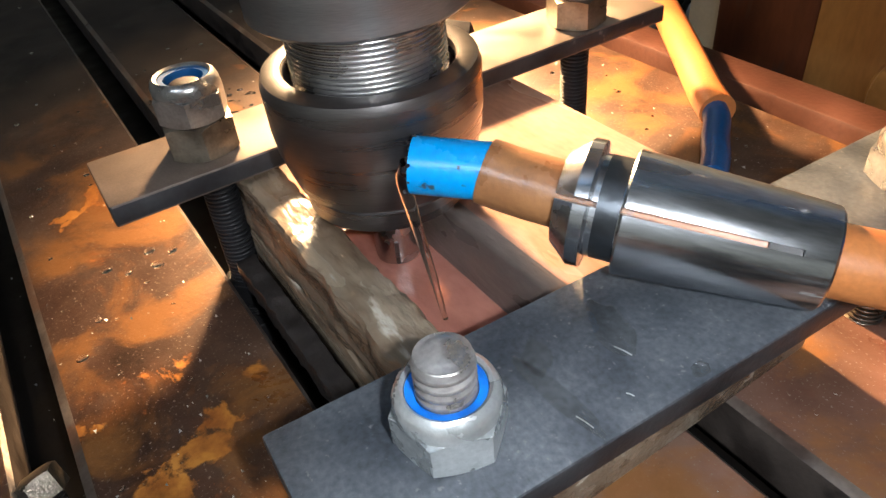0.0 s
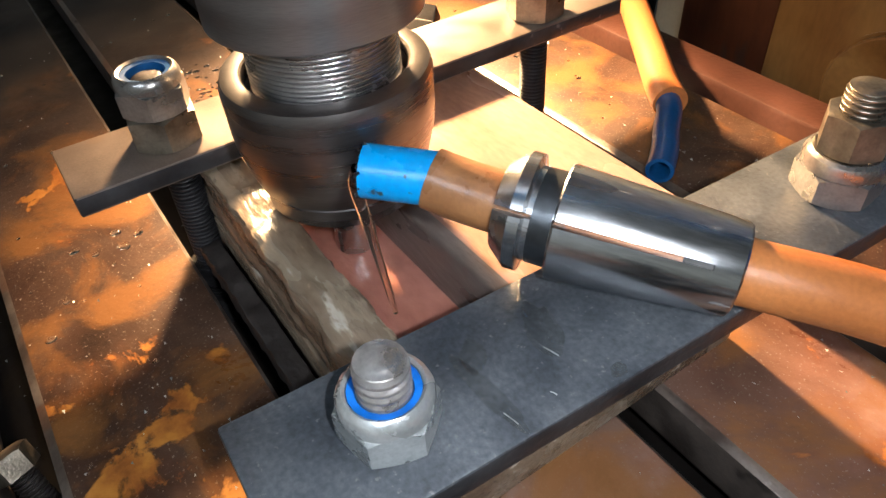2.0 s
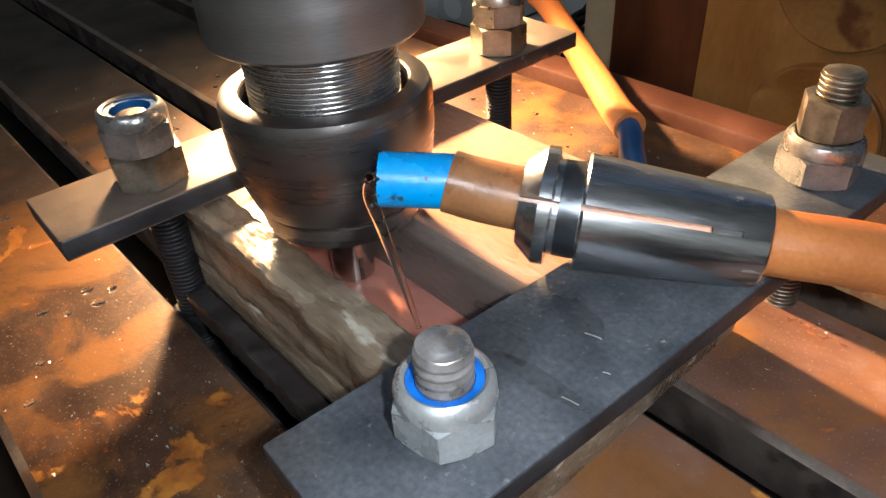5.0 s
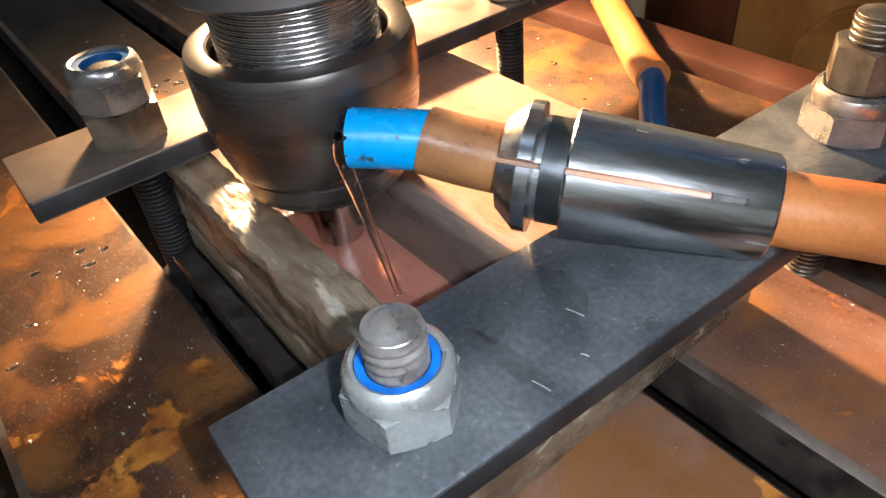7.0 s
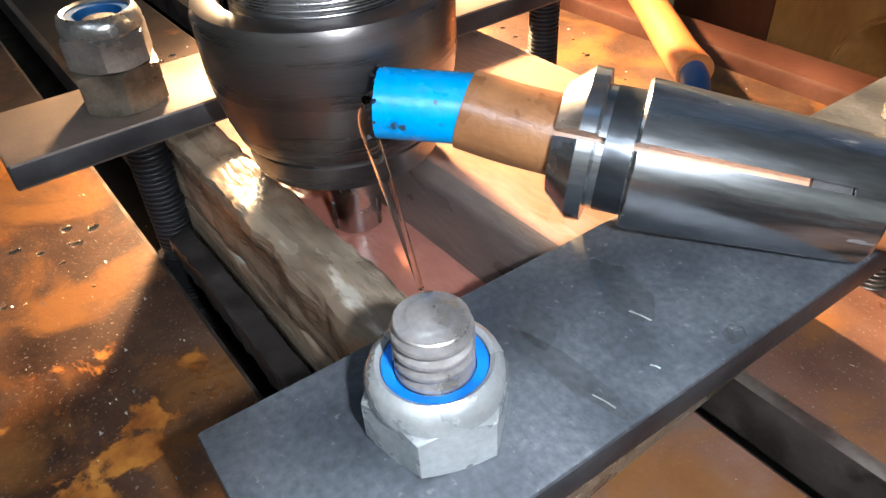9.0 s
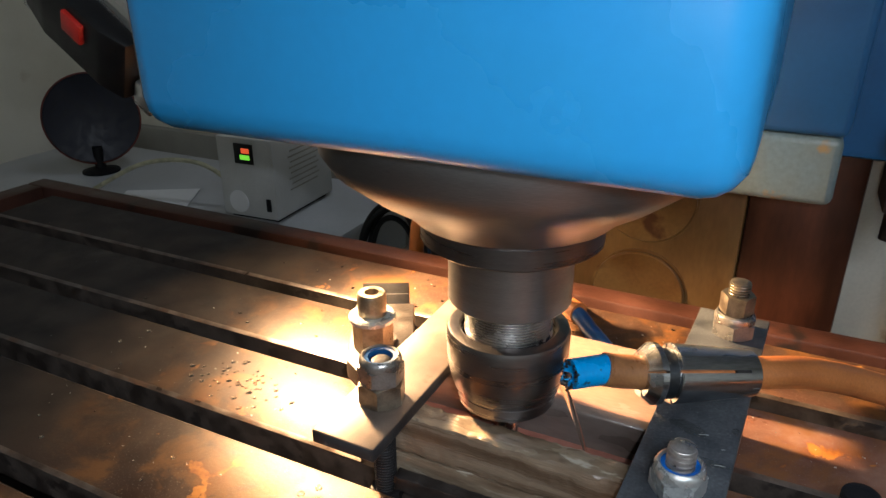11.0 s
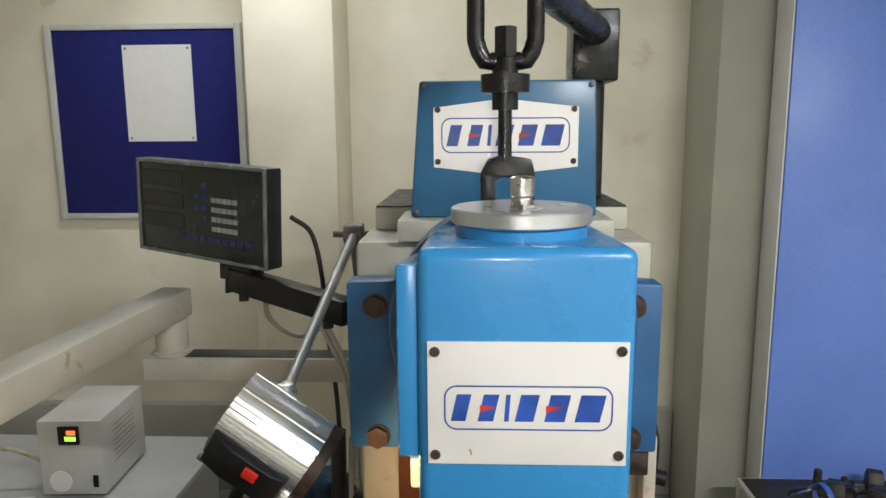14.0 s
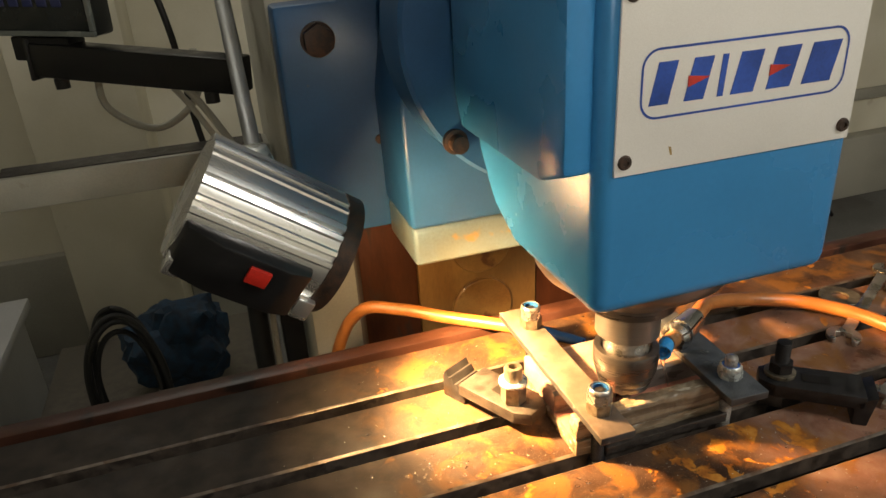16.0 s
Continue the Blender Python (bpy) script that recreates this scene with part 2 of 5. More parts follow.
M_NUT = mat("burnished_dark_steel", (0.19, 0.18, 0.178), 0.29, 0.95, (0.165, 0.155, 0.152), 40, 600, 0.06, stretch=(0.4, 0.4, 8), spread=0.05)
M_SPINDLE = mat("brushed_spindle_steel", (0.33, 0.33, 0.33), 0.34, 0.95, (0.305, 0.305, 0.305), 30, 700, 0.05, stretch=(0.4, 0.4, 8), spread=0.04)
M_COLLET = mat("polished_collet_steel", (0.47, 0.49, 0.51), 0.23, 0.97, (0.32, 0.33, 0.34), 90, 1100, 0.06, stretch=(1, 1, 0.16), patch=(0.11, 0.09, 0.08), patch_scale=260, patch_at=0.665, spread=0.11, fleck=0.5)
M_COLLET_GROOVE = mat("dark_groove_steel", (0.10, 0.11, 0.12), 0.4, 0.9)
M_NYLON = mat("blue_nylon", (0.015, 0.17, 0.68), 0.4, scale=200)
M_TUBE_BLUE = mat("blue_plastic_tube", (0.01, 0.30, 0.72), 0.33, 0, (0.01, 0.25, 0.62), 80, 600, 0.2, patch=(0.02, 0.04, 0.06), patch_scale=180, patch_at=0.635)
M_TUBE_DARK = mat("dark_blue_tube", (0.010, 0.075, 0.23), 0.35)
M_HOSE = mat("orange_rubber_hose", (0.42, 0.155, 0.043), 0.36, 0, (0.33, 0.115, 0.032), 36, 700, 0.2, spread=0.08, patch=(0.26, 0.10, 0.035), patch_scale=70, patch_at=0.66)
M_HOSE_BROWN = mat("brown_wet_hose", (0.29, 0.135, 0.05), 0.34, 0, (0.20, 0.09, 0.036), 90, 700, 0.2)
M_RUBBER = mat("black_rubber", (0.02, 0.02, 0.02), 0.5)
M_BLUE = mat("glossy_blue_machine_paint", (0.024, 0.205, 0.46), 0.27, 0, (0.021, 0.182, 0.415), 9, 220, 0.10, patch=(0.02, 0.06, 0.12), patch_scale=46, patch_at=0.745, spread=0.05, fleck=0.08)
M_BLUE_MID = mat("dull_blue_machine_paint", (0.026, 0.135, 0.275), 0.42, 0, (0.024, 0.11, 0.215), 8, 260, 0.12, patch=(0.10, 0.12, 0.13), patch_scale=26, patch_at=0.75, fleck=0.12)
M_BLUE_DARK = mat("worn_blue_machine_paint", (0.018, 0.105, 0.26), 0.40, 0, (0.013, 0.075, 0.19), 8, 260, 0.15, patch=(0.10, 0.13, 0.14), patch_scale=30, patch_at=0.74, fleck=0.12)
M_PLATE = mat("satin_aluminium_plate", (0.74, 0.73, 0.72), 0.42, 0.4, (0.67, 0.66, 0.65), 8, 1400, 0.12, stretch=(1, 1, 1))
M_LOGO_BLUE = mat("printed_blue", (0.015, 0.07, 0.36), 0.4, bump=0)
M_LOGO_RED = mat("printed_red", (0.50, 0.03, 0.02), 0.4, bump=0)
M_ALU = mat("machined_aluminium", (0.60, 0.61, 0.62), 0.33, 0.9, (0.50, 0.51, 0.52), 20, 900, 0.1)
M_RUST = mat("rusty_bolt_steel", (0.075, 0.042, 0.03), 0.5, 0.4, (0.03, 0.024, 0.022), 120, 700, 0.5)
M_WAY = mat("rust_brown_slideway", (0.095, 0.030, 0.013), 0.36, 0.3, (0.028, 0.011, 0.007), 18, 300, 0.3, stretch=(1, 1, 0.22), patch=(0.03, 0.014, 0.01), patch_scale=30, patch_at=0.60)
M_CREAM = mat("oil_stained_cream_paint", (0.23, 0.135, 0.045), 0.36, 0, (0.125, 0.058, 0.018), 9, 260, 0.2, stretch=(1, 1, 0.3), patch=(0.085, 0.03, 0.012), patch_scale=16, patch_at=0.60)
M_GREY = mat("grey_cream_machine_paint", (0.44, 0.43, 0.37), 0.42, 0, (0.37, 0.36, 0.31), 9, 300, 0.25, patch=(0.30, 0.26, 0.20), patch_scale=24, patch_at=0.66, fleck=0.15)
M_WALL = mat("cream_wall_paint", (0.80, 0.76, 0.64), 0.75, 0, (0.66, 0.62, 0.50), 2.2, 120, 0.15, patch=(0.60, 0.54, 0.42), patch_scale=4, patch_at=0.66, fleck=0.1)
M_PILLAR = mat("grey_green_pillar_paint", (0.34, 0.34, 0.28), 0.6, 0, (0.29, 0.29, 0.24), 3, 120, 0.12, fleck=0.1)
M_DADO = mat("grey_dado_paint", (0.40, 0.39, 0.34), 0.65, 0, (0.32, 0.31, 0.27), 3, 120, 0.12, fleck=0.12)
M_FLOOR = mat("grey_shop_floor", (0.17, 0.17, 0.165), 0.6, 0, (0.11, 0.11, 0.105), 4, 90, 0.3, patch=(0.10, 0.095, 0.09), patch_scale=3, patch_at=0.66)
M_CEIL = mat("white_ceiling_paint", (0.75, 0.75, 0.72), 0.8, 0, (0.70, 0.70, 0.67), 3, 100, 0.2)
M_CAB = mat("blue_cabinet_enamel", (0.16, 0.28, 0.78), 0.38, 0, (0.145, 0.255, 0.72), 3, 200, 0.15)
M_WHITE = mat("white_paper", (0.80, 0.80, 0.80), 0.6, 0, (0.77, 0.77, 0.77), bump=0.05)
M_FELT = mat("navy_notice_felt", (0.008, 0.012, 0.16), 0.9, 0, (0.006, 0.010, 0.13), 30, 900, 0.3)
M_CHROME = mat("polished_lamp_steel", (0.82, 0.82, 0.81), 0.26, 0.9, (0.74, 0.74, 0.73), 20, 300, 0.05, stretch=(1, 1, 0.2), spread=0.05)
M_PLASTIC = mat("black_plastic", (0.010, 0.010, 0.011), 0.40, spec=0.35)
M_RED = mat("red_switch_plastic", (0.62, 0.03, 0.02), 0.35)
M_GLOW = mat("lit_lamp_glass", (0.9, 0.85, 0.7), 0.4, emit=(1.0, 0.66, 0.34), power=190.0, bump=0)
M_DRO = mat("dark_tinted_panel", (0.016, 0.020, 0.020), 0.20, 0, (0.010, 0.013, 0.013), 12, 500, 0.03, fleck=0.1)
M_BEZEL = mat("clear_grey_bezel", (0.17, 0.19, 0.18), 0.22, 0, (0.12, 0.135, 0.13), 20, 300, 0.03, fleck=0.1)
M_CAST = mat("grimy_cast_grey", (0.15, 0.135, 0.115), 0.45, 0.3, (0.09, 0.08, 0.07), 40, 300, 0.2)
M_JIB = mat("glossy_black_paint", (0.009, 0.009, 0.010), 0.30, 0, (0.006, 0.006, 0.007), 30, 300, 0.1, spec=0.4)
M_NAVY = mat("navy_black_plastic", (0.006, 0.007, 0.016), 0.45, 0, (0.004, 0.005, 0.010), 30, 300, 0.05, spec=0.3)
M_DRO_CASE = mat("dark_grey_case", (0.020, 0.022, 0.022), 0.40)
M_KEY = mat("pale_keys", (0.29, 0.30, 0.30), 0.5, bump=0)
M_KEY_BLUE = mat("blue_keys", (0.02, 0.03, 0.12), 0.5, bump=0)
M_BOX = mat("ivory_enamel_case", (0.62, 0.62, 0.60), 0.4, 0, (0.55, 0.55, 0.53), 8, 300, 0.1)
M_GREEN_LED = mat("green_digits", (0.1, 0.5, 0.1), 0.5, emit=(0.3, 1.0, 0.05), power=1.6, bump=0)
M_RED_LED = mat("red_digits", (0.5, 0.1, 0.05), 0.5, emit=(1.0, 0.12, 0.03), power=1.6, bump=0)
M_WORK = mat("sawn_translucent_resin", (0.23, 0.185, 0.13), 0.24, 0, (0.095, 0.065, 0.042), 60, 500, 0.8, stretch=(0.25, 1, 1.4), patch=(0.37, 0.34, 0.28), patch_scale=120, patch_at=0.62)
M_WORK_TOP = mat("milled_resin_face", (0.36, 0.22, 0.165), 0.22, 0, (0.25, 0.145, 0.11), 26, 500, 0.25, stretch=(0.35, 1, 1))
# layered side; its extra brown is bounced light put into the colour
M_WORK_SIDE = mat("layered_resin_side", (0.20, 0.155, 0.108), 0.28, 0, (0.09, 0.062, 0.040), 60, 500, 0.8, stretch=(0.12, 1, 2.2))
M_CHANNEL = mat("flooded_resin_face", (0.36, 0.155, 0.115), 0.12, 0, (0.25, 0.10, 0.075), 34, 240, 0.7, stretch=(0.6, 1, 1), spread=0.06)
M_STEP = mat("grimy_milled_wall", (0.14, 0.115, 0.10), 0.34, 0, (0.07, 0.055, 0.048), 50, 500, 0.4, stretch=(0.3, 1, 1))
M_DESK = mat("pale_grey_desk", (0.50, 0.51, 0.52), 0.5, 0, (0.44, 0.45, 0.46), 5)
M_CLOTH = mat("dark_blue_cloth", (0.015, 0.048, 0.092), 0.8, 0, (0.006, 0.017, 0.036), 40, 500, 0.5)
M_TAR = mat("dirty_dark_steel", (0.050, 0.043, 0.039), 0.5, 0.4, (0.020, 0.017, 0.016), 60, 400, 0.5)
M_SPANNER = mat("chrome_spanner_steel", (0.55, 0.54, 0.52), 0.3, 0.95, (0.35, 0.33, 0.30), 70, 900, 0.15)
M_TUBELIGHT = mat("lit_tube", (0.9, 0.9, 0.9), 0.5, emit=(0.93, 0.97, 1.0), power=6.0, bump=0)
M_TORCH = mat("lit_torch_glass", (0.9, 0.9, 0.9), 0.5, emit=(1.0, 0.97, 0.92), power=9500.0, bump=0)
M_ROD = mat("grey_steel_rod", (0.30, 0.31, 0.31), 0.42, 0.6, (0.25, 0.26, 0.26), 40, 600, 0.1)
M_KNOB = mat("matt_black_knob", (0.006, 0.006, 0.007), 0.6, spec=0.2)
M_STAIN = mat("dried_oil_drip", (0.36, 0.25, 0.10), 0.5, bump=0)
M_KNOB_RED = mat("worn_red_brown_paint", (0.16, 0.035, 0.025), 0.5, 0, (0.07, 0.02, 0.016), 20, 200, 0.2)
M_TAG = mat("blue_grip", (0.03, 0.12, 0.50), 0.4)
M_ORANGE = mat("orange_nozzle_plastic", (0.85, 0.20, 0.03), 0.4)
M_BRASS = mat("worn_brass", (0.55, 0.36, 0.12), 0.3, 0.95, (0.38, 0.24, 0.08), 60, 700, 0.15)
M_YELLOW = mat("pale_yellow_cable", (0.55, 0.53, 0.36), 0.45)
M_WATER = clear("clear_coolant", (0.92, 0.88, 0.82), 0.02, 1.34)


def film(name):
    """A thin wet film: see-through, with the gloss of water."""
    m = bpy.data.materials.new(name)
    m.use_nodes = True
    n, l = m.node_tree.nodes, m.node_tree.links
    n.remove(n["Principled BSDF"])
    tr, gl, mx, fr = n.new("ShaderNodeBsdfTransparent"), n.new("ShaderNodeBsdfGlossy"), n.new("ShaderNodeMixShader"), n.new("ShaderNodeFresnel")
    tr.inputs["Color"].default_value = (0.82, 0.81, 0.78, 1)
    gl.inputs["Roughness"].default_value = 0.04
    fr.inputs["IOR"].default_value = 1.34
    l.new(fr.outputs["Fac"], mx.inputs["Fac"])
    l.new(tr.outputs["BSDF"], mx.inputs[1])
    l.new(gl.outputs["BSDF"], mx.inputs[2])
    l.new(mx.outputs["Shader"], n["Material Output"].inputs["Surface"])
    return m


M_FILM = film("wet_coolant_film")
M_BOTTLE = film("clear_bottle_film")


# ---- shape helpers ----
def thing(name, label, category, m=None, group="", kind=""):
    ob = new(name)
    ob.empty_display_size = 0.02
    if m is not None:
        ob.matrix_world = m
    return tagged(ob, label, category, group, kind)


def mesh_object(name, bm, material, smooth=True):
    me = bpy.data.meshes.new(name)
    bmesh.ops.recalc_face_normals(bm, faces=bm.faces)
    bm.to_mesh(me)
    bm.free()
    for mm in material if isinstance(material, (list, tuple)) else (material,):
        me.materials.append(mm)
    if smooth:
        for p in me.polygons:
            p.use_smooth = True
        me.set_sharp_from_angle(angle=radians(32))
    return new(name, me)


def part(name, bm, material, parent=None, label="", m=None):
    ob = mesh_object(name, bm, material)
    ob.parent = parent
    if m is not None:
        ob.matrix_basis = m
    return tagged(ob, label) if label else ob


def share(ob, m):
    """A further piece on the same mesh."""
    o = new(ob.name.split(".")[0], ob.data)
    o.parent = ob.parent
    o.matrix_basis = m
    return o


def bm_box(x0, x1, y0, y1, z0, z1, bevel=0.0, seg=2, bm=None):
    own = bmesh.new()
    bmesh.ops.create_cube(own, size=1)
    bmesh.ops.scale(own, vec=(x1 - x0, y1 - y0, z1 - z0), verts=own.verts)
    bmesh.ops.translate(own, vec=((x0 + x1) / 2, (y0 + y1) / 2, (z0 + z1) / 2), verts=own.verts)
    if bevel:
        bmesh.ops.bevel(own, geom=own.edges[:], offset=bevel, segments=seg, affect="EDGES", profile=0.5)
    return merge(bm, own)


def merge(bm, own):
    if bm is None:
        return own
    me = bpy.data.meshes.new("tmp")
    own.to_mesh(me)
    own.free()
    bm.from_mesh(me)
    bpy.data.meshes.remove(me)
    return bm


def bm_prism(poly, axis, a0, a1, bevel=0.0, seg=2, bm=None):
    """A polygon of two coordinates pushed along the axis ("x": poly is y, z; "y": x, z; "z": x, y)."""
    own = bmesh.new()

    def put(p, a):
        return {"x": (a, p[0], p[1]), "y": (p[0], a, p[1]), "z": (p[0], p[1], a)}[axis]

    lo = [own.verts.new(put(p, a0)) for p in poly]
    hi = [own.verts.new(put(p, a1)) for p in poly]
    own.faces.new(lo), own.faces.new(hi[::-1])
    for i in range(len(poly)):
        j = (i + 1) % len(poly)
        own.faces.new((lo[i], hi[i], hi[j], lo[j]))
    bmesh.ops.recalc_face_normals(own, faces=own.faces)
    if bevel:
        bmesh.ops.bevel(own, geom=own.edges[:], offset=bevel, segments=seg, affect="EDGES", profile=0.5)
    return merge(bm, own)


def bm_lathe(profile, seg=48, bm=None, m=None, closed=True):
    """Turned shape about z: (radius, z) from bottom to top, closed at the ends where the radius is not zero."""
    own = bmesh.new()
    rings = []
    for r, z in profile:
        if r < 1e-6:
            rings.append([own.verts.new((0, 0, z))])
        else:
            rings.append([own.verts.new((r * math.cos(2 * math.pi * k / seg), r * math.sin(2 * math.pi * k / seg), z)) for k in range(seg)])
    for a, b in zip(rings, rings[1:]):
        for k in range(seg):
            k2 = (k + 1) % seg
            if len(a) == 1 and len(b) > 1:
                own.faces.new((a[0], b[k2], b[k]))
            elif len(b) == 1 and len(a) > 1:
                own.faces.new((a[k], a[k2], b[0]))
            elif len(a) > 1:
                own.faces.new((a[k], a[k2], b[k2], b[k]))
    if closed:
        if len(rings[0]) > 1:
            own.faces.new(rings[0][::-1])
        if len(rings[-1]) > 1:
            own.faces.new(rings[-1])
    if m is not None:
        own.transform(m)
    return merge(bm, own)


def bm_hex(af, z0, z1, hole=0.0, top=True, bottom=False, seg=48, bm=None, m=None):
    """A hexagon nut or head with its chamfered corners and, if asked for, a hole."""
    own = bmesh.new()
    r0, k30 = af / 2, math.tan(radians(30))

    def ring(f):
        out = []
        for k in range(seg):
            a = 2 * math.pi * k / seg
            rh = r0 / math.cos((a + math.pi / 6) % (math.pi / 3) - math.pi / 6)
            r, z = f(rh)
            out.append(own.verts.new((r * math.cos(a), r * math.sin(a), z)))
        return out

    rings = [ring(lambda rh: (r0 if bottom else rh, z0)), ring(lambda rh: (rh, z0 + (rh - r0) * k30 * bottom)),
             ring(lambda rh: (rh, z1 - (rh - r0) * k30 * top)), ring(lambda rh: (r0 * 0.985 if top else rh * 0.999, z1))]
    if hole:
        rings += [ring(lambda rh: (hole, z1 - 0.0002)), ring(lambda rh: (hole, z0))]
    for a, b in zip(rings, rings[1:] + (rings[:1] if hole else [])):
        for k in range(seg):
            k2 = (k + 1) % seg
            own.faces.new((a[k], a[k2], b[k2], b[k]))
    if not hole:
        own.faces.new(rings[0][::-1]), own.faces.new(rings[-1])
    bmesh.ops.remove_doubles(own, verts=own.verts, dist=1e-7)
    if m is not None:
        own.transform(m)
    return merge(bm, own)


def bm_thread(r, z0, z1, pitch=0.00180, depth=0.00115, seg=32, bm=None, m=None, lead=0.0):
    """A screw thread with rounded crests and a worn, chamfered top."""
    prof = [(r * 0.5, z0)]
    z, end = z0, z1 - pitch * 0.45
    while z + pitch < end:
        for f, d in ((0.0, 1.0), (0.12, 1.0), (0.42, 0.12), (0.54, 0.0), (0.68, 0.0), (0.80, 0.12)):
            prof.append((r - depth * d, z + pitch * f))
        z += pitch
    prof += [(r - depth, z), (r - depth * 0.35, z + pitch * 0.4), (r - depth * 0.5, max(z + pitch * 0.5, z1 - pitch * 0.55)), (r - depth * 1.15, z1 - pitch * 0.18), (r - depth * 1.7, z1), (r * 0.55, z1 + pitch * 0.08)]
    return bm_lathe(prof, seg, bm, m)


def smooth_path(points, steps=8):
    """Catmull-Rom curve through the points."""
    p = [Vector(q) for q in points]
    p = [p[0] * 2 - p[1]] + p + [p[-1] * 2 - p[-2]]
    out = []
    for i in range(1, len(p) - 2):
        for s in range(steps):
            t = s / steps
            out.append(0.5 * (2 * p[i] + (p[i + 1] - p[i - 1]) * t + (2 * p[i - 1] - 5 * p[i] + 4 * p[i + 1] - p[i + 2]) * t * t
                              + (3 * p[i] - p[i - 1] - 3 * p[i + 1] + p[i + 2]) * t ** 3))
    return out + [p[-2]]


def bm_tube(points, radius, seg=14, steps=8, inner=0.0, bm=None, curve=True):
    """A round hose, cable or bar along points; radius may be one number or one for each end, inner makes it hollow."""
    own = bmesh.new()
    path = smooth_path(points, steps) if curve else [Vector(q) for q in points]
    n = len(path)
    rads = [radius] * n if not isinstance(radius, (tuple, list)) else [radius[0] + (radius[1] - radius[0]) * i / (n - 1) for i in range(n)]
    side = None
    rings = {0: [], 1: []}
    for i, q in enumerate(path):
        d = (path[min(i + 1, n - 1)] - path[max(i - 1, 0)]).normalized()
        if side is None:
            side = d.orthogonal().normalized()
        side = (side - d * side.dot(d)).normalized()
        up = d.cross(side)
        for w, r in ((0, rads[i]), (1, inner)):
            if w == 0 or inner:
                rings[w].append([own.verts.new(q + (side * math.cos(2 * math.pi * k / seg) + up * math.sin(2 * math.pi * k / seg)) * r) for k in range(seg)])
    for w in (0, 1):
        for a, b in zip(rings[w], rings[w][1:]):
            for k in range(seg):
                own.faces.new((a[k], a[(k + 1) % seg], b[(k + 1) % seg], b[k]))
    for e in (0, -1):
        if inner:
            for k in range(seg):
                own.faces.new((rings[0][e][k], rings[0][e][(k + 1) % seg], rings[1][e][(k + 1) % seg], rings[1][e][k]))
        else:
            own.faces.new(rings[0][e])
    return merge(bm, own)


def along(a, b):
    """The pose at a whose z axis points to b."""
    a, b = Vector(a), Vector(b)
    return Matrix.Translation(a) @ (b - a).to_track_quat("Z", "Y").to_matrix().to_4x4()


def roughen(bm, size, amount, keep=None):
    """Uneven, worn surface."""
    for v in bm.verts:
        if keep and not keep(v.co):
            continue
        v.co += Vector(noise.noise_vector(v.co * size)) * amount
    return bm

# ---- room ----
RX0, RX1, RY0, RY1 = -3.2, 3.2, -3.4, 2.35


def structure(name, bm, material, label):
    return tagged(mesh_object(name, bm, material), label, name.split("_")[0], kind="structure")


structure("floor", bm_box(RX0 - 0.2, RX1 + 0.2, RY0 - 0.2, RY1 + 0.2, FLOOR - 0.1, FLOOR), M_FLOOR, "grey stained concrete workshop floor")
structure("ceiling", bm_box(RX0 - 0.2, RX1 + 0.2, RY0 - 0.2, RY1 + 0.2, CEIL, CEIL + 0.1), M_CEIL, "plain white painted workshop ceiling")
structure("wall_north", bm_box(RX0, RX1, RY1, RY1 + 0.2, FLOOR, CEIL), M_WALL, "cream painted plaster wall behind the machine")
structure("wall_south", bm_box(RX0, RX1, RY0 - 0.2, RY0, FLOOR, CEIL), M_WALL, "cream painted plaster wall")
structure("wall_west", bm_box(RX0 - 0.2, RX0, RY0, RY1, FLOOR, CEIL), M_WALL, "cream painted plaster wall")
structure("wall_east", bm_box(RX1, RX1 + 0.2, RY0, RY1, FLOOR, CEIL), M_WALL, "cream painted plaster wall")
structure("trim_pilaster", bm_box(-0.955, -0.60, 2.0, RY1 - 0.001, FLOOR, CEIL - 0.001, 0.006), M_WALL, "cream painted wall pilaster with scuffed edges")
structure("trim_skirting", bm_box(-0.599, 0.869, 2.30, RY1 - 0.001, FLOOR, -0.62, 0.01), M_DADO, "grey painted ledge along the foot of the wall")
structure("trim_left_skirting", bm_box(RX0 + 0.001, -0.956, 2.30, RY1 - 0.001, FLOOR, -0.62, 0.01), M_DADO, "grey painted ledge along the foot of the wall")
structure("trim_right_skirting", bm_box(1.101, RX1 - 0.001, 2.26, RY1 - 0.001, FLOOR, -0.70, 0.01), M_DADO, "grey painted ledge along the foot of the wall")
structure("trim_wall_rail", bm_box(1.101, RX1 - 0.001, 2.325, RY1 - 0.001, -0.52, -0.46, 0.006), M_DADO, "painted rail along the wall")
structure("pillar", bm_box(0.87, 1.10, 1.95, RY1 - 0.001, FLOOR, CEIL - 0.001, 0.008), M_PILLAR, "grey-green painted square pillar")
# battens added around the two assumed tubes, out of view
for cx, cy in ((1.5, -1.75), (-0.8, 1.55)):
    light = thing("ceiling_light", "unseen white ceiling batten with a lit tube, added for room light", "lamp", pose(cx, cy, CEIL), "ceiling lights")
    part("housing", bm_box(-0.64, 0.64, -0.04, 0.04, -0.05, -0.001, 0.006), M_CEIL, light)
    part("tube", bm_tube([(-0.6, 0, -0.066), (0.6, 0, -0.066)], 0.013, curve=False), M_TUBELIGHT, light, "lit tube of the added batten")

# ---- milling table: one casting with slots and coolant troughs ----
SLOTS = [0.099, 0.014, -0.071, -0.157, -0.242]
SW = 0.0085
TX0, TX1, TL, TR = -0.735, 1.0, -0.66, 0.94
table = thing("milling_table", "long cast-iron milling table with oil stains and rust blooms", "machine table", kind="")
prof = [(0.178, -0.012), (0.178, 0.0)]
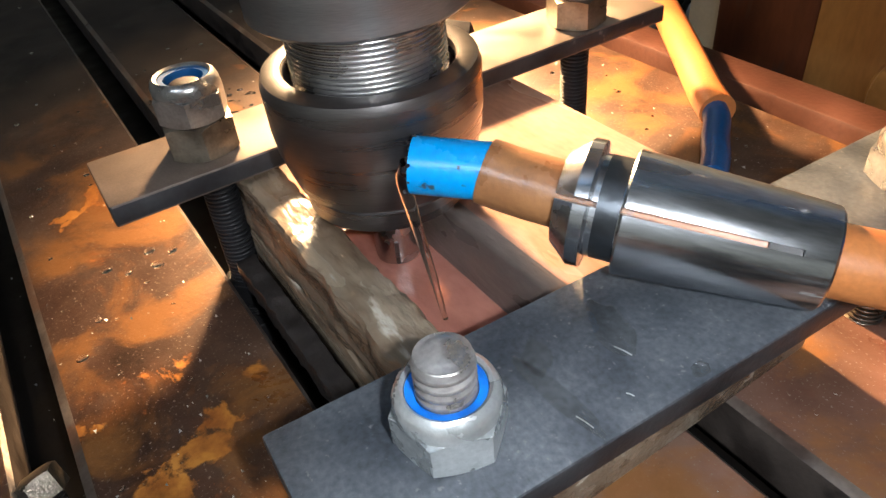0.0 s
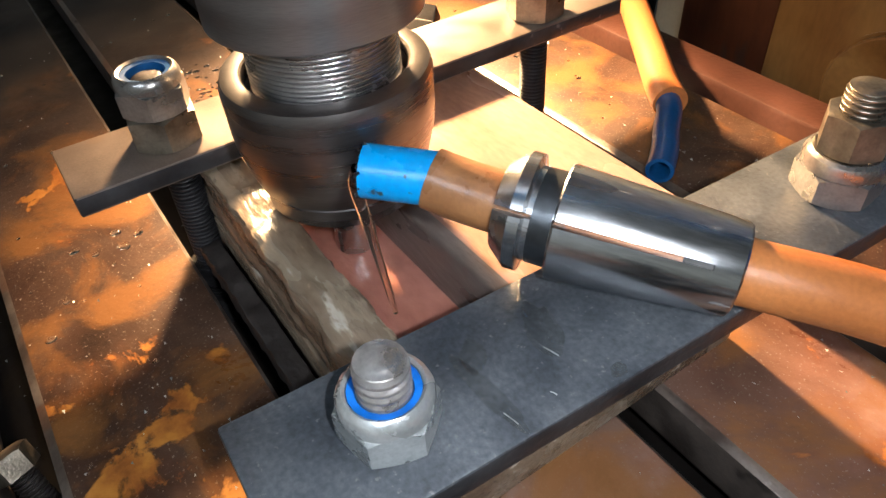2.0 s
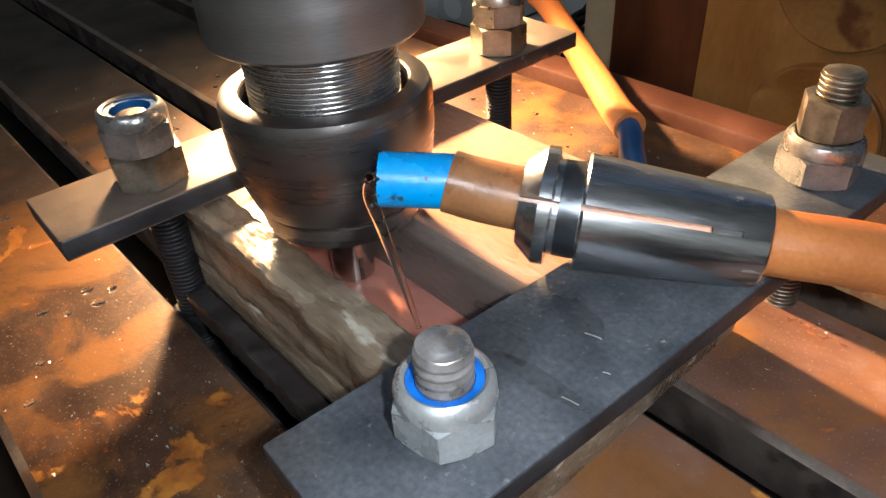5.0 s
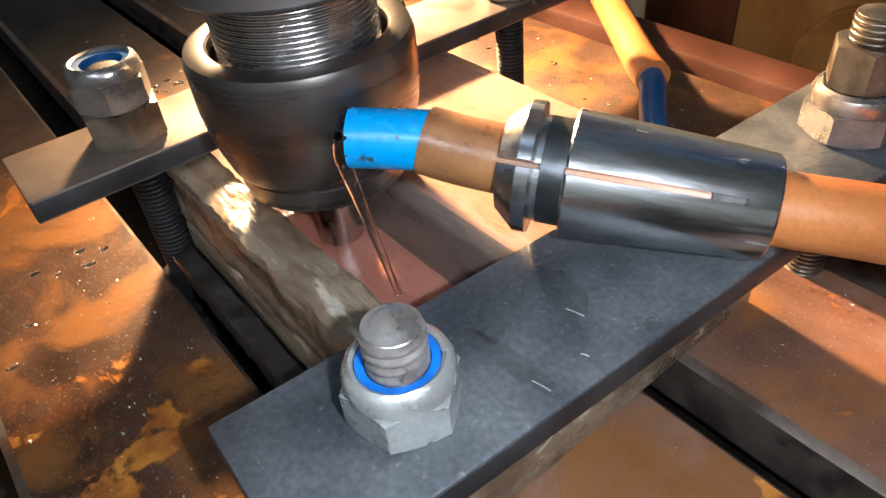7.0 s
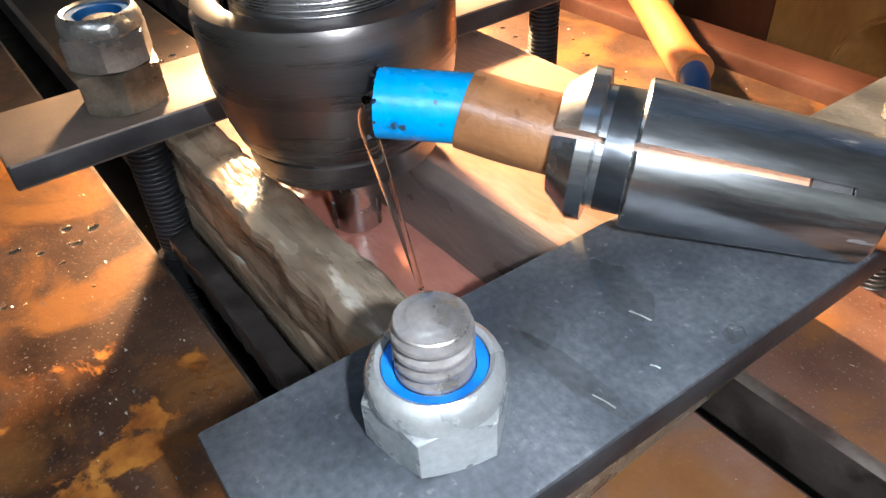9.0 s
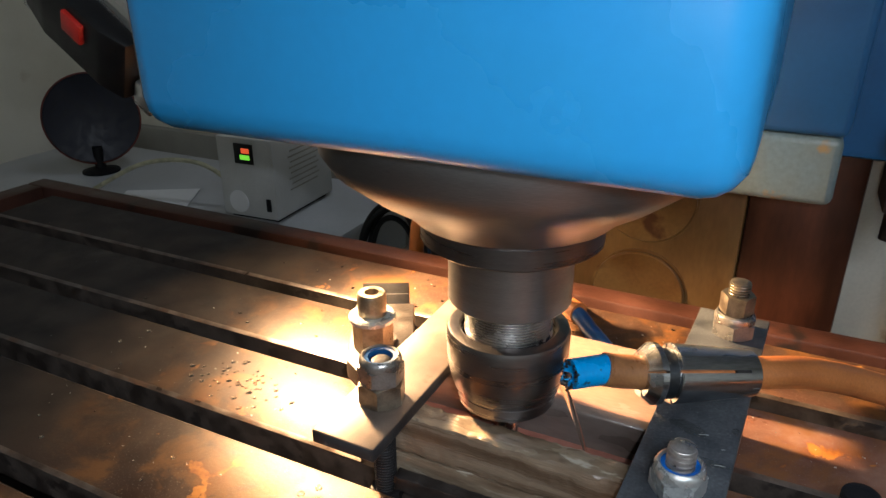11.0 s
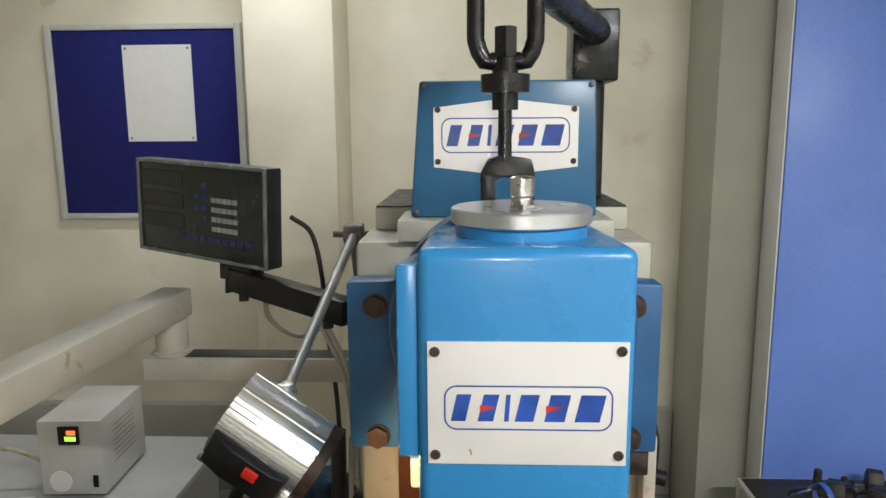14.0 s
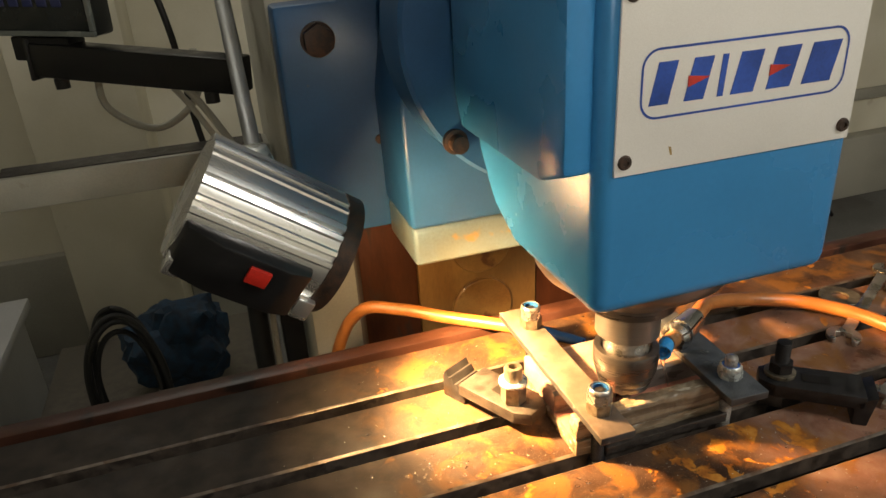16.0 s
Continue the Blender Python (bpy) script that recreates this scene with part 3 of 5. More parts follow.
for s in SLOTS:
    prof += [(s + SW + 0.0030, 0.0), (s + SW, -0.0016), (s + SW, -0.02), (s + 0.016, -0.02), (s + 0.016, -0.034), (s - 0.016, -0.034), (s - 0.016, -0.02), (s - SW, -0.02), (s - SW, -0.0012), (s - SW - 0.0014, 0.0)]
prof += [(-0.325, 0.0), (-0.325, -0.012), (-0.325, -0.07), (0.178, -0.07)]
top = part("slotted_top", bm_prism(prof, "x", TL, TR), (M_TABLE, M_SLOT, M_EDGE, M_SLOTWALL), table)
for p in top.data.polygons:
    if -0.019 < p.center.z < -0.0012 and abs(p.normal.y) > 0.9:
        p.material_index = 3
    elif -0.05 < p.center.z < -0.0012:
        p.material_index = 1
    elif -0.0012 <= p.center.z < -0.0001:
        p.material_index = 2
rim = bm_box(TX0, TX1, 0.197, 0.222, -0.07, -0.0005, 0.003)
bm_box(TX0, TX1, -0.37, -0.345, -0.07, -0.0005, 0.003, bm=rim)
bm_box(TX0, TX0 + 0.03, -0.345, 0.197, -0.07, -0.0005, 0.003, bm=rim)
bm_box(TX1 - 0.03, TX1, -0.345, 0.197, -0.07, -0.0005, 0.003, bm=rim)
part("rim", rim, M_RIM, table, "dark red-brown oily table rim")
trough = bm_box(TX0 + 0.03, TX1 - 0.03, 0.178, 0.197, -0.07, -0.016)
bm_box(TX0 + 0.03, TX1 - 0.03, -0.345, -0.325, -0.07, -0.016, bm=trough)
bm_box(TX0 + 0.03, TL, -0.325, 0.178, -0.07, -0.016, bm=trough)
bm_box(TR, TX1 - 0.03, -0.325, 0.178, -0.07, -0.016, bm=trough)
part("coolant_trough", trough, M_SLOT, table, "oily coolant trough, its shade painted near black")
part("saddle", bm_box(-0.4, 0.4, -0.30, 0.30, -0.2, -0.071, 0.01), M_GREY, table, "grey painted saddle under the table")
# slot bottoms carry painted shade as well as oil
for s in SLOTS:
    part("slot_floor", bm_box(TL + 0.002, TR - 0.002, s - 0.0155, s + 0.0155, -0.0338, -0.032), M_SLOT, table, "oily slot bottom with swarf, its shade painted near black")

knee = thing("machine_knee", "grey painted knee carrying the milling table", "machine base")
part("casting", bm_box(-0.25, 0.25, -0.25, 0.32, FLOOR, -0.201, 0.02), M_GREY, knee)

# ---- machine column behind the table ----
column = thing("machine_column", "cream and grey machine column with rusty slideways", "machine column")
part("casting", bm_box(-0.27, 0.27, 0.44, 0.95, FLOOR, 0.46, 0.015), M_GREY, column)
part("front_panel", bm_box(-0.1033, 0.0935, 0.382, 0.439, FLOOR + 0.2, 0.30, 0.004), M_CREAM, column, "oil-stained cream front panel")
part("slideway", bm_box(-0.192, -0.1037, 0.386, 0.439, FLOOR + 0.2, 0.30, 0.004), M_WAY, column, "rust-brown slideway")
part("slideway", bm_box(0.0939, 0.191, 0.386, 0.439, FLOOR + 0.2, 0.30, 0.004), M_WAY, column, "rust-brown slideway")
for cz in (0.033, -0.078):
    part("round_cover", bm_lathe([(0.0515, 0), (0.0515, 0.0012), (0.0490, 0.0012), (0.0490, 0.0045), (0.0475, 0.006)], 64), M_CREAM, column, "round cream cover", m=pose(-0.001, 0.3822, cz, 90))
part("ram", bm_box(-0.19, 0.195, 0.417, 1.0, 0.461, 0.5, 0.004), M_GREY, column, "grey machine ram")
part("ram_shoulder", bm_box(-0.25, 0.25, 0.575, 0.98, 0.4605, 0.506, 0.004), M_GREY, column, "grey ram shoulder with a dark mat")
part("mat", bm_box(-0.248, 0.248, 0.578, 0.975, 0.5062, 0.509), M_RUBBER, column, "black rubber mat")

# ---- swivel flange ----
flange = thing("swivel_flange", "blue painted swivel flange held by rusty bolts", "machine flange")
fl = [(-0.268, 0.112), (0.26, 0.108), (0.26, 0.404), (0.19, 0.408), (0.14, 0.45), (0.10, 0.47), (-0.10, 0.47), (-0.14, 0.45), (-0.19, 0.41), (-0.268, 0.408)]
part("plate", bm_prism(fl, "y", 0.327, 0.3815, 0.006), M_BLUE_DARK, flange)
bolt_bm = bm_hex(0.034, 0.0, 0.014)
bm_lathe([(0.021, 0), (0.021, 0.0025), (0.018, 0.0025)], 32, bolt_bm)
fb = part("bolt", bolt_bm, M_RUST, flange, "rusty hexagon bolt", m=pose(-0.219, 0.3268, 0.367, 90))
for bx, bz in ((-0.219, 0.135), (0.212, 0.367), (0.212, 0.135)):
    share(fb, pose(bx, 0.3268, bz, 90, 0, 0))
pin = part("pin", bm_lathe([(0.006, 0), (0.006, 0.003), (0.004, 0.004)], 20), M_RUST, flange, m=pose(-0.155, 0.3268, 0.235, 90))
share(pin, pose(0.155, 0.3268, 0.30, 90))
share(pin, pose(0.155, 0.3268, 0.22, 90))
neck = bm_prism([(-0.154, 0.1535), (0.154, 0.1535), (0.157, 0.30), (0.14, 0.40), (0.10, 0.455), (0.0, 0.475), (-0.10, 0.455), (-0.14, 0.40), (-0.157, 0.30)], "y", 0.20, 0.3265, 0.006, 3)
part("neck", neck, M_BLUE_DARK, flange, "blue swivel casting")
part("lower_lip", bm_box(-0.152, 0.152, 0.201, 0.3263, 0.104, 0.1533, 0.006, 3), M_LIP, flange, "yellowed grey lower lip")
part("scale_disc", bm_lathe([(0.166, 0), (0.172, 0.004), (0.172, 0.075), (0.168, 0.08)], 96, m=pose(0, 0.1995, 0.388, 90)), M_BLUE_DARK, flange)
part("swivel_bolt", bm_lathe([(0.013, 0), (0.013, 0.006), (0.009, 0.007), (0.009, 0.02), (0.0, 0.021)], 32, m=pose(-0.122, 0.119, 0.282, 90)), M_RUST, flange, "bolt in a bright rim")

# ---- milling head ----
head = thing("milling_unit", "blue painted vertical milling head with a name plate", "milling head")
side = [(-0.15, 0.211), (0.0, 0.211), (0.05, 0.235), (0.085, 0.28), (0.105, 0.33), (0.105, 0.534), (-0.15, 0.546)]
part("body", bm_prism(side, "x", -0.110, 0.107, 0.013, 4), M_BLUE, head)
part("side_cover", bm_prism([(-0.140, 0.325), (-0.10, 0.31), (0.07, 0.31), (0.085, 0.34), (0.085, 0.50), (-0.140, 0.528)], "x", -0.131, -0.1095, 0.003), M_BLUE, head, "blue side cover plate")
part("side_cover", bm_prism([(-0.10, 0.31), (0.07, 0.31), (0.085, 0.34), (0.085, 0.50), (-0.10, 0.515)], "x", 0.1065, 0.116, 0.003), M_BLUE, head, "blue side cover plate")
part("top_boss", bm_lathe([(0.074, 0.53), (0.074, 0.5535), (0.071, 0.5555)], 64, m=pose(0, -0.029, 0)), M_BLUE, head)
part("top_disc", bm_lathe([(0.077, 0.5556), (0.079, 0.5575), (0.079, 0.571), (0.0775, 0.573)], 96, m=pose(0, -0.029, 0)), M_ALU, head, "round silver top disc")
db = bm_hex(0.026, 0.5731, 0.578)
bm_lathe([(0.012, 0.578), (0.012, 0.585), (0.0135, 0.587), (0.0135, 0.606), (0.011, 0.608)], 32, db)
db.transform(pose(0, -0.045, 0))
part("drawbar_end", db, M_STEEL, head, "bright steel drawbar end")


def name_plate(parent, poly, y, screws, cx, cz, w, h):
    """An aluminium plate with screws, a printed frame and plain blue marks in place of the letters."""
    plate = part("name_plate", bm_prism(poly, "y", y - 0.0022, y, 0.0004, 1), M_PLATE, parent, "satin aluminium name plate with blue print")
    yf = y - 0.0022
    for sx, sz in screws:
        part("screw", bm_lathe([(0.0052, 0), (0.0052, 0.0012), (0.0042, 0.0026), (0.0022, 0.0026), (0.002, 0.0012)], 24, m=pose(sx, yf, sz, 90)), M_RUST, plate)
    r, n = h * 0.28, 8
    out, inn = [], []
    for ox, oz, a0 in ((w / 2 - r, h / 2 - r, 0), (-w / 2 + r, h / 2 - r, 90), (-w / 2 + r, -h / 2 + r, 180), (w / 2 - r, -h / 2 + r, 270)):
        for k in range(n + 1):
            a = radians(a0 + 90 * k / n)
            out.append((cx + ox + r * math.cos(a), cz + oz + r * math.sin(a)))
            inn.append((cx + ox + (r - h * 0.035) * math.cos(a), cz + oz + (r - h * 0.035) * math.sin(a)))
    fr = bmesh.new()
    for yy in (yf - 0.0003,):
        a = [fr.verts.new((p[0], yy, p[1])) for p in out]
        b = [fr.verts.new((p[0], yy, p[1])) for p in inn]
        for k in range(len(a)):
            j = (k + 1) % len(a)
            fr.faces.new((a[k], a[j], b[j], b[k]))
    part("printed_frame", fr, M_LOGO_BLUE, plate)
    sh, gw = 0.22, w * 0.92
    for x0, x1, hh in ((0.0, 0.135, 1), (0.175, 0.315, 1), (0.345, 0.388, 1), (0.415, 0.575, 1), (0.605, 0.775, 1), (0.80, 1.0, 1)):
        a, b, z0, z1 = cx - gw / 2 + x0 * gw, cx - gw / 2 + x1 * gw, cz - h * 0.30 * hh, cz + h * 0.30 * hh
        sk = min((z1 - z0) * sh, (b - a) * 0.3)
        part("print_mark", bm_prism([(a, z0), (b - sk, z0), (b, z1), (a + sk, z1)], "y", yf - 0.0004, yf + 0.0001), M_LOGO_BLUE, plate, "plain blue printed mark")
    for x0 in (0.19, 0.615):
        a = cx - gw / 2 + x0 * gw
        part("print_mark", bm_prism([(a, cz - h * 0.10), (a + gw * 0.11, cz + h * 0.02), (a, cz + h * 0.06)], "y", yf - 0.0008, yf), M_LOGO_RED, plate, "plain red printed wedge")
    return plate


PW, PZ0, PZ1 = 0.0995, 0.3235, 0.4525
name_plate(head, [(-PW, PZ0), (PW, PZ0), (PW, PZ1), (-PW, PZ1)], -0.150, [(-0.092, 0.442), (0.092, 0.4435), (-0.092, 0.3336), (0.092, 0.3345)], 0.001, 0.384, 0.168, 0.047)

stain = bm_prism([(-0.0580, 0.3400), (-0.0560, 0.3395), (-0.0552, 0.3365), (-0.0548, 0.3338), (-0.0562, 0.3335), (-0.0570, 0.3362)], "y", -0.1525, -0.15215)
part("paint_drip", stain, M_STAIN, head, "small yellow-brown drip on the name plate")
quill = bm_lathe([(0.050, 0.1565), (0.058, 0.1640), (0.072, 0.1725), (0.087, 0.184), (0.092, 0.192), (0.092, 0.2105)], 72, m=pose(0, -0.029, 0))
part("quill_collar", bm_lathe([(0.0435, 0.1425), (0.0455, 0.1440), (0.0455, 0.1535), (0.0435, 0.1562)], 72, m=pose(0, -0.029, 0)), M_NUT, head, "dark steel collar under the quill flange")
part("quill_flange", quill, M_SPINDLE, head, "grey steel quill flange")

spindle = part("spindle", bm_lathe([(0.0225, 0.0885), (0.0225, 0.1085), (0.0305, 0.1088), (0.0318, 0.110), (0.0318, 0.1415), (0.030, 0.1424)], 64), M_SPINDLE, head, "brushed steel collet holder", m=pose(0, -0.029, 0))
part("holder_thread", bm_thread(0.0232, 0.088, 0.1085, 0.0015, 0.0008, 48), M_STEEL, spindle, "bright turned thread")
nutp = [(0.0245, 0.0415), (0.0262, 0.0425), (0.0268, 0.049), (0.0262, 0.0495), (0.0262, 0.0502), (0.0283, 0.051), (0.0300, 0.0565), (0.0318, 0.064), (0.0325, 0.070), (0.0327, 0.0835), (0.0318, 0.0862), (0.0302, 0.0868),
        (0.0262, 0.0868), (0.0255, 0.0862), (0.0250, 0.078), (0.0240, 0.078)]
nutp = [(r, z + 0.006) for r, z in nutp]
cn = bm_lathe(nutp, 72)
part("collet_nut", cn, M_NUT, spindle, "dark burnished collet nut")
part("end_mill", bm_lathe([(0.0, 0.0200), (0.0076, 0.0202), (0.0076, 0.036), (0.0078, 0.0405), (0.0078, 0.052)], 28), M_STEEL, spindle, "bright end mill shank")
for k in range(3):
    part("flute", bm_box(-0.0008, 0.0008, 0.0064, 0.0079, 0.0203, 0.030, 0.0003, 1), M_NUT, spindle, m=pose(0, 0, 0, 0, 0, 120 * k))

# ---- motor housing and lifting gear above ----
motor = thing("motor_housing", "blue sheet-metal motor housing with a six-sided plate", "motor housing")
part("case", bm_prism([(-0.168, 0.501), (0.168, 0.501), (0.162, 0.744), (-0.150, 0.744)], "y", 0.452, 0.70, 0.006), M_BLUE_MID, motor)
name_plate(motor, [(-0.125, 0.592), (0.0, 0.577), (0.132, 0.592), (0.132, 0.697), (0.0, 0.712), (-0.125, 0.697)], 0.452, [(-0.117, 0.693), (0.124, 0.693), (-0.117, 0.602), (0.124, 0.602)], 0.003, 0.648, 0.228, 0.062)
for sx, sz in ((-0.142, 0.735), (0.153, 0.735), (-0.158, 0.51), (0.158, 0.51)):
    part("screw", bm_lathe([(0.005, 0), (0.005, 0.002), (0.003, 0.003)], 16, m=pose(sx, 0.4518, sz, 90)), M_CAST, motor)

jib = thing("lifting_arm", "black overhead lifting arm with a turnbuckle", "lifting arm")
part("post", bm_tube([(0.205, 0.74, 0.50), (0.205, 0.74, 0.86)], 0.022, curve=False), M_JIB, jib)
part("post_block", bm_box(0.15, 0.245, 0.68, 0.79, 0.755, 0.90, 0.006), M_JIB, jib)
part("arm", bm_tube([(0.20, 0.69, 0.855), (0.09, 0.40, 0.865), (-0.015, 0.08, 0.875)], 0.028, curve=False), M_JIB, jib, "ribbed black arm")
loop = []
for k in range(33):
    a = 2 * math.pi * k / 32
    loop.append((-0.015 + 0.036 * max(-1, min(1, 1.25 * math.cos(a))), 0.06, 0.815 + 0.075 * max(-1, min(1, 1.2 * math.sin(a)))))
part("turnbuckle", bm_tube(loop, 0.011, curve=False), M_JIB, jib)
part("collar", bm_lathe([(0.016, 0.0), (0.016, 0.02), (0.030, 0.0205), (0.030, 0.042), (0.016, 0.043), (0.015, 0.062)][::1], 40, m=pose(-0.015, 0.06, 0.682)), M_JIB, jib)
part("nut", bm_hex(0.026, 0.745, 0.78, m=pose(-0.015, 0.06, 0)), M_JIB, jib)
part("rod", bm_tube([(-0.015, 0.06, 0.62), (-0.015, 0.06, 0.69)], 0.0085, curve=False), M_JIB, jib)
clv = [(-0.045, 0.543), (-0.045, 0.605), (-0.036, 0.622), (-0.020, 0.628), (0.018, 0.622), (0.022, 0.605), (0.022, 0.543), (0.006, 0.543), (0.005, 0.594), (-0.001, 0.600), (-0.020, 0.600), (-0.026, 0.594), (-0.027, 0.543)]
part("clevis", bm_prism(clv, "y", 0.052, 0.075, 0.002), M_JIB, jib, "black clevis fork")

# ---- work lamp ----
lamp = thing("work_lamp", "chrome machine work lamp with a black switch box, switched on", "lamp")
zax, sd = LAMP_AXIS, Vector((-0.20, -0.95, -0.20))
sd = (sd - zax * sd.dot(zax)).normalized()
LM = Matrix.Translation(LAMP_EYE) @ Matrix((sd.cross(zax), sd, zax)).transposed().to_4x4()
lamp.matrix_world = LM
shell = bmesh.new()
seg = 192
rows_v = []
for z, dr, inner in ((-0.066, -0.012, 0), (-0.066, 0.0, 0), (0.068, 0.0, 0), (0.068, -0.002, 1), (-0.062, -0.004, 1)):
    ring = []
    for k in range(seg):
        a = 360 * k / seg
        fin = min(abs(a - c) for c in (6, 36, 62, 130, 170, 210, 250, 290, 330))
        r = 0.0575 + (0.0015 if 2 < fin < 8 else -0.0028 if fin <= 2 and not inner else 0) + dr - 0.0008 * inner
        ring.append(shell.verts.new((r * math.cos(radians(a)), r * math.sin(radians(a)), z)))
    rows_v.append(ring)
for a, b in zip(rows_v, rows_v[1:]):
    for k in range(seg):
        shell.faces.new((a[k], a[(k + 1) % seg], b[(k + 1) % seg], b[k]))
shell.faces.new(rows_v[0][::-1])
part("shell", shell, M_CHROME, lamp)
part("glass", bm_lathe([(0.0, 0.060), (0.0522, 0.060), (0.0522, 0.064), (0.0, 0.066)], 48), M_GLOW, lamp, "glowing lamp glass")
part("front_ring", bm_lathe([(0.0525, 0.0465), (0.0525, 0.0800), (0.0592, 0.0800), (0.0592, 0.0640), (0.0575, 0.0635)], 64, closed=False), M_RUST, lamp, "brown scorched front ring")
sw = bm_prism([(-0.066, 0.05), (-0.062, 0.066), (-0.03, 0.074), (0.03, 0.074), (0.05, 0.068), (0.052, 0.05)], "x", -0.038, 0.014, 0.003)
sw.transform(Matrix(((1, 0, 0, 0), (0, 0, 1, 0), (0, 1, 0, 0), (0, 0, 0, 1))))
part("switch_box", sw, M_PLASTIC, lamp, "black plastic switch box")
part("switch", bm_box(-0.010, 0.007, 0.0735, 0.078, -0.004, 0.016, 0.0015), M_RED, lamp, "red rocker switch")
part("clip", bm_box(-0.041, -0.018, 0.046, 0.0625, 0.0525, 0.0700, 0.002), M_CHROME, lamp)
part("clip", bm_box(-0.041, -0.022, 0.048, 0.0665, -0.0650, -0.0490, 0.002), M_CHROME, lamp)
inv = LM.inverted()
K = Vector((-0.313, 0.685, 0.436))
rodend = LAMP_EYE + Vector((0.01, 0.045, 0.045))
part("rod", bm_tube([inv @ K, inv @ (K * 0.5 + rodend * 0.5), inv @ rodend], (0.011, 0.008), curve=False), M_ROD, lamp, "grey steel lamp rod")
part("ball_joint", bm_lathe([(0.0, -0.018), (0.012, -0.014), (0.017, 0.0), (0.012, 0.014), (0.0, 0.018)], 24, m=inv @ Matrix.Translation(rodend)), M_ZINC, lamp)
kn = bm_tube([inv @ (K + Vector((-0.02, 0, 0))), inv @ (K + Vector((0.02, 0, 0)))], 0.024, 24, curve=False)
bm_tube([inv @ (K + Vector((-0.045, 0, 0))), inv @ (K + Vector((0.045, 0, 0)))], 0.007, 12, curve=False, bm=kn)
part("knuckle", kn, M_CAST, lamp, "grey knuckle joint with a clamp screw")
part("upright", bm_tube([inv @ K, inv @ (K + Vector((0.01, 0.02, -0.16)))], 0.012, 16, curve=False), M_ROD, lamp)

# ---- digital readout on its arm ----
dro = thing("digital_readout", "dark digital readout panel with pale keys, switched off", "readout", pose(-0.683, 0.768, 0.477, 0, 2.5, -28))
part("case", bm_box(-0.212, 0.212, 0.0, 0.045, -0.112, 0.112, 0.006), M_DRO_CASE, dro)
part("front_panel", bm_box(-0.204, 0.204, -0.004, 0.001, -0.104, 0.104, 0.002), M_DRO, dro, "glossy dark front panel")
k0 = part("key", bm_box(-0.0075, 0.0075, -0.0062, -0.0038, -0.0058, 0.0058, 0.001, 1), M_KEY, dro, m=pose(0.05, 0, 0.03))
for r in range(4):
    for c in range(5):
        if (r, c) != (0, 0):
            share(k0, pose(0.05 + 0.0168 * c, 0, 0.03 - 0.022 * r))
kb = part("key", bm_box(-0.0085, 0.0085, -0.0062, -0.0038, -0.0065, 0.0065, 0.001, 1), M_KEY_BLUE, dro, m=pose(0.02, 0, 0.06))
for c, (kx, kz) in enumerate([(0.02, 0.035), (0.02, 0.01), (0.02, -0.015), (-0.005, 0.035), (-0.005, 0.01)] + [(-0.06 + 0.024 * i, -0.062) for i in range(10)]):
    share(kb, pose(kx, 0, kz))
for kz in (0.07, 0.02, -0.03):
    part("window", bm_box(-0.19, -0.05, -0.0055, -0.0038, kz - 0.018, kz + 0.018, 0.001, 1), M_DRO, dro)
for bx0, bx1, bz0, bz1 in ((-0.2115, 0.2115, 0.1035, 0.1115), (-0.2115, 0.2115, -0.1115, -0.1035), (-0.2115, -0.2035, -0.1033, 0.1033), (0.2035, 0.2115, -0.1033, 0.1033)):
    part("bezel", bm_box(bx0, bx1, -0.0075, -0.0006, bz0, bz1, 0.001, 1), M_BEZEL, dro, "clear grey bezel strip")
part("bracket", bm_box(0.06, 0.16, -0.002, 0.04, -0.150, -0.1132, 0.003), M_PLASTIC, dro)
droarm = thing("readout_arm", "black square steel arm carrying the readout", "bracket")
part("beam", bm_box(-0.022, 0.022, -0.026, 0.026, 0.0, 0.36, 0.003), M_PLASTIC, droarm, m=along((-0.60, 0.74, 0.325), (-0.27, 0.52, 0.295)))
AM = along((-0.60, 0.74, 0.325), (-0.27, 0.52, 0.295))
part("end_cap", bm_box(-0.024, 0.024, -0.032, 0.032, -0.006, -0.0002, 0.002), M_RUBBER, droarm, m=AM)
for ax in (0.03, 0.30):
    part("foot_bolt", bm_tube([AM @ Vector((0.0, -0.030, ax)), AM @ Vector((0.0, -0.030, ax)) - Vector((0, 0, 0.016))], 0.011, 12, curve=False), M_RUBBER, droarm)
cab = thing("cable", "grey and black cables hanging behind the readout", "cable")
part("cord", bm_tube([(-0.46, 0.72, 0.47), (-0.42, 0.74, 0.43), (-0.40, 0.74, 0.34), (-0.39, 0.74, 0.2), (-0.37, 0.72, 0.05), (-0.36, 0.7, -0.1)], 0.0055), M_RUBBER, cab)
part("cord", bm_tube([(-0.52, 0.72, 0.32), (-0.52, 0.72, 0.24), (-0.45, 0.72, 0.195), (-0.38, 0.71, 0.24), (-0.37, 0.70, 0.32)], 0.006), M_GREY, cab)
part("cord", bm_tube([(-0.42, 0.66, 0.31), (-0.36, 0.64, 0.22), (-0.31, 0.62, 0.10), (-0.29, 0.6, -0.1)], 0.006), M_GREY, cab)
part("cord", bm_tube([(-0.44, 0.68, 0.31), (-0.38, 0.66, 0.22), (-0.33, 0.64, 0.10), (-0.31, 0.62, -0.1)], 0.005), M_GREY, cab)

duct = thing("cable_conduit", "black flexible conduits running down behind the table", "conduit")
part("conduit", bm_tube([(-0.345, 0.60, 0.02), (-0.347, 0.60, -0.10), (-0.350, 0.60, -0.22), (-0.35, 0.61, -0.5), (-0.35, 0.62, FLOOR + 0.02)], 0.017, 14), M_RUBBER, duct)
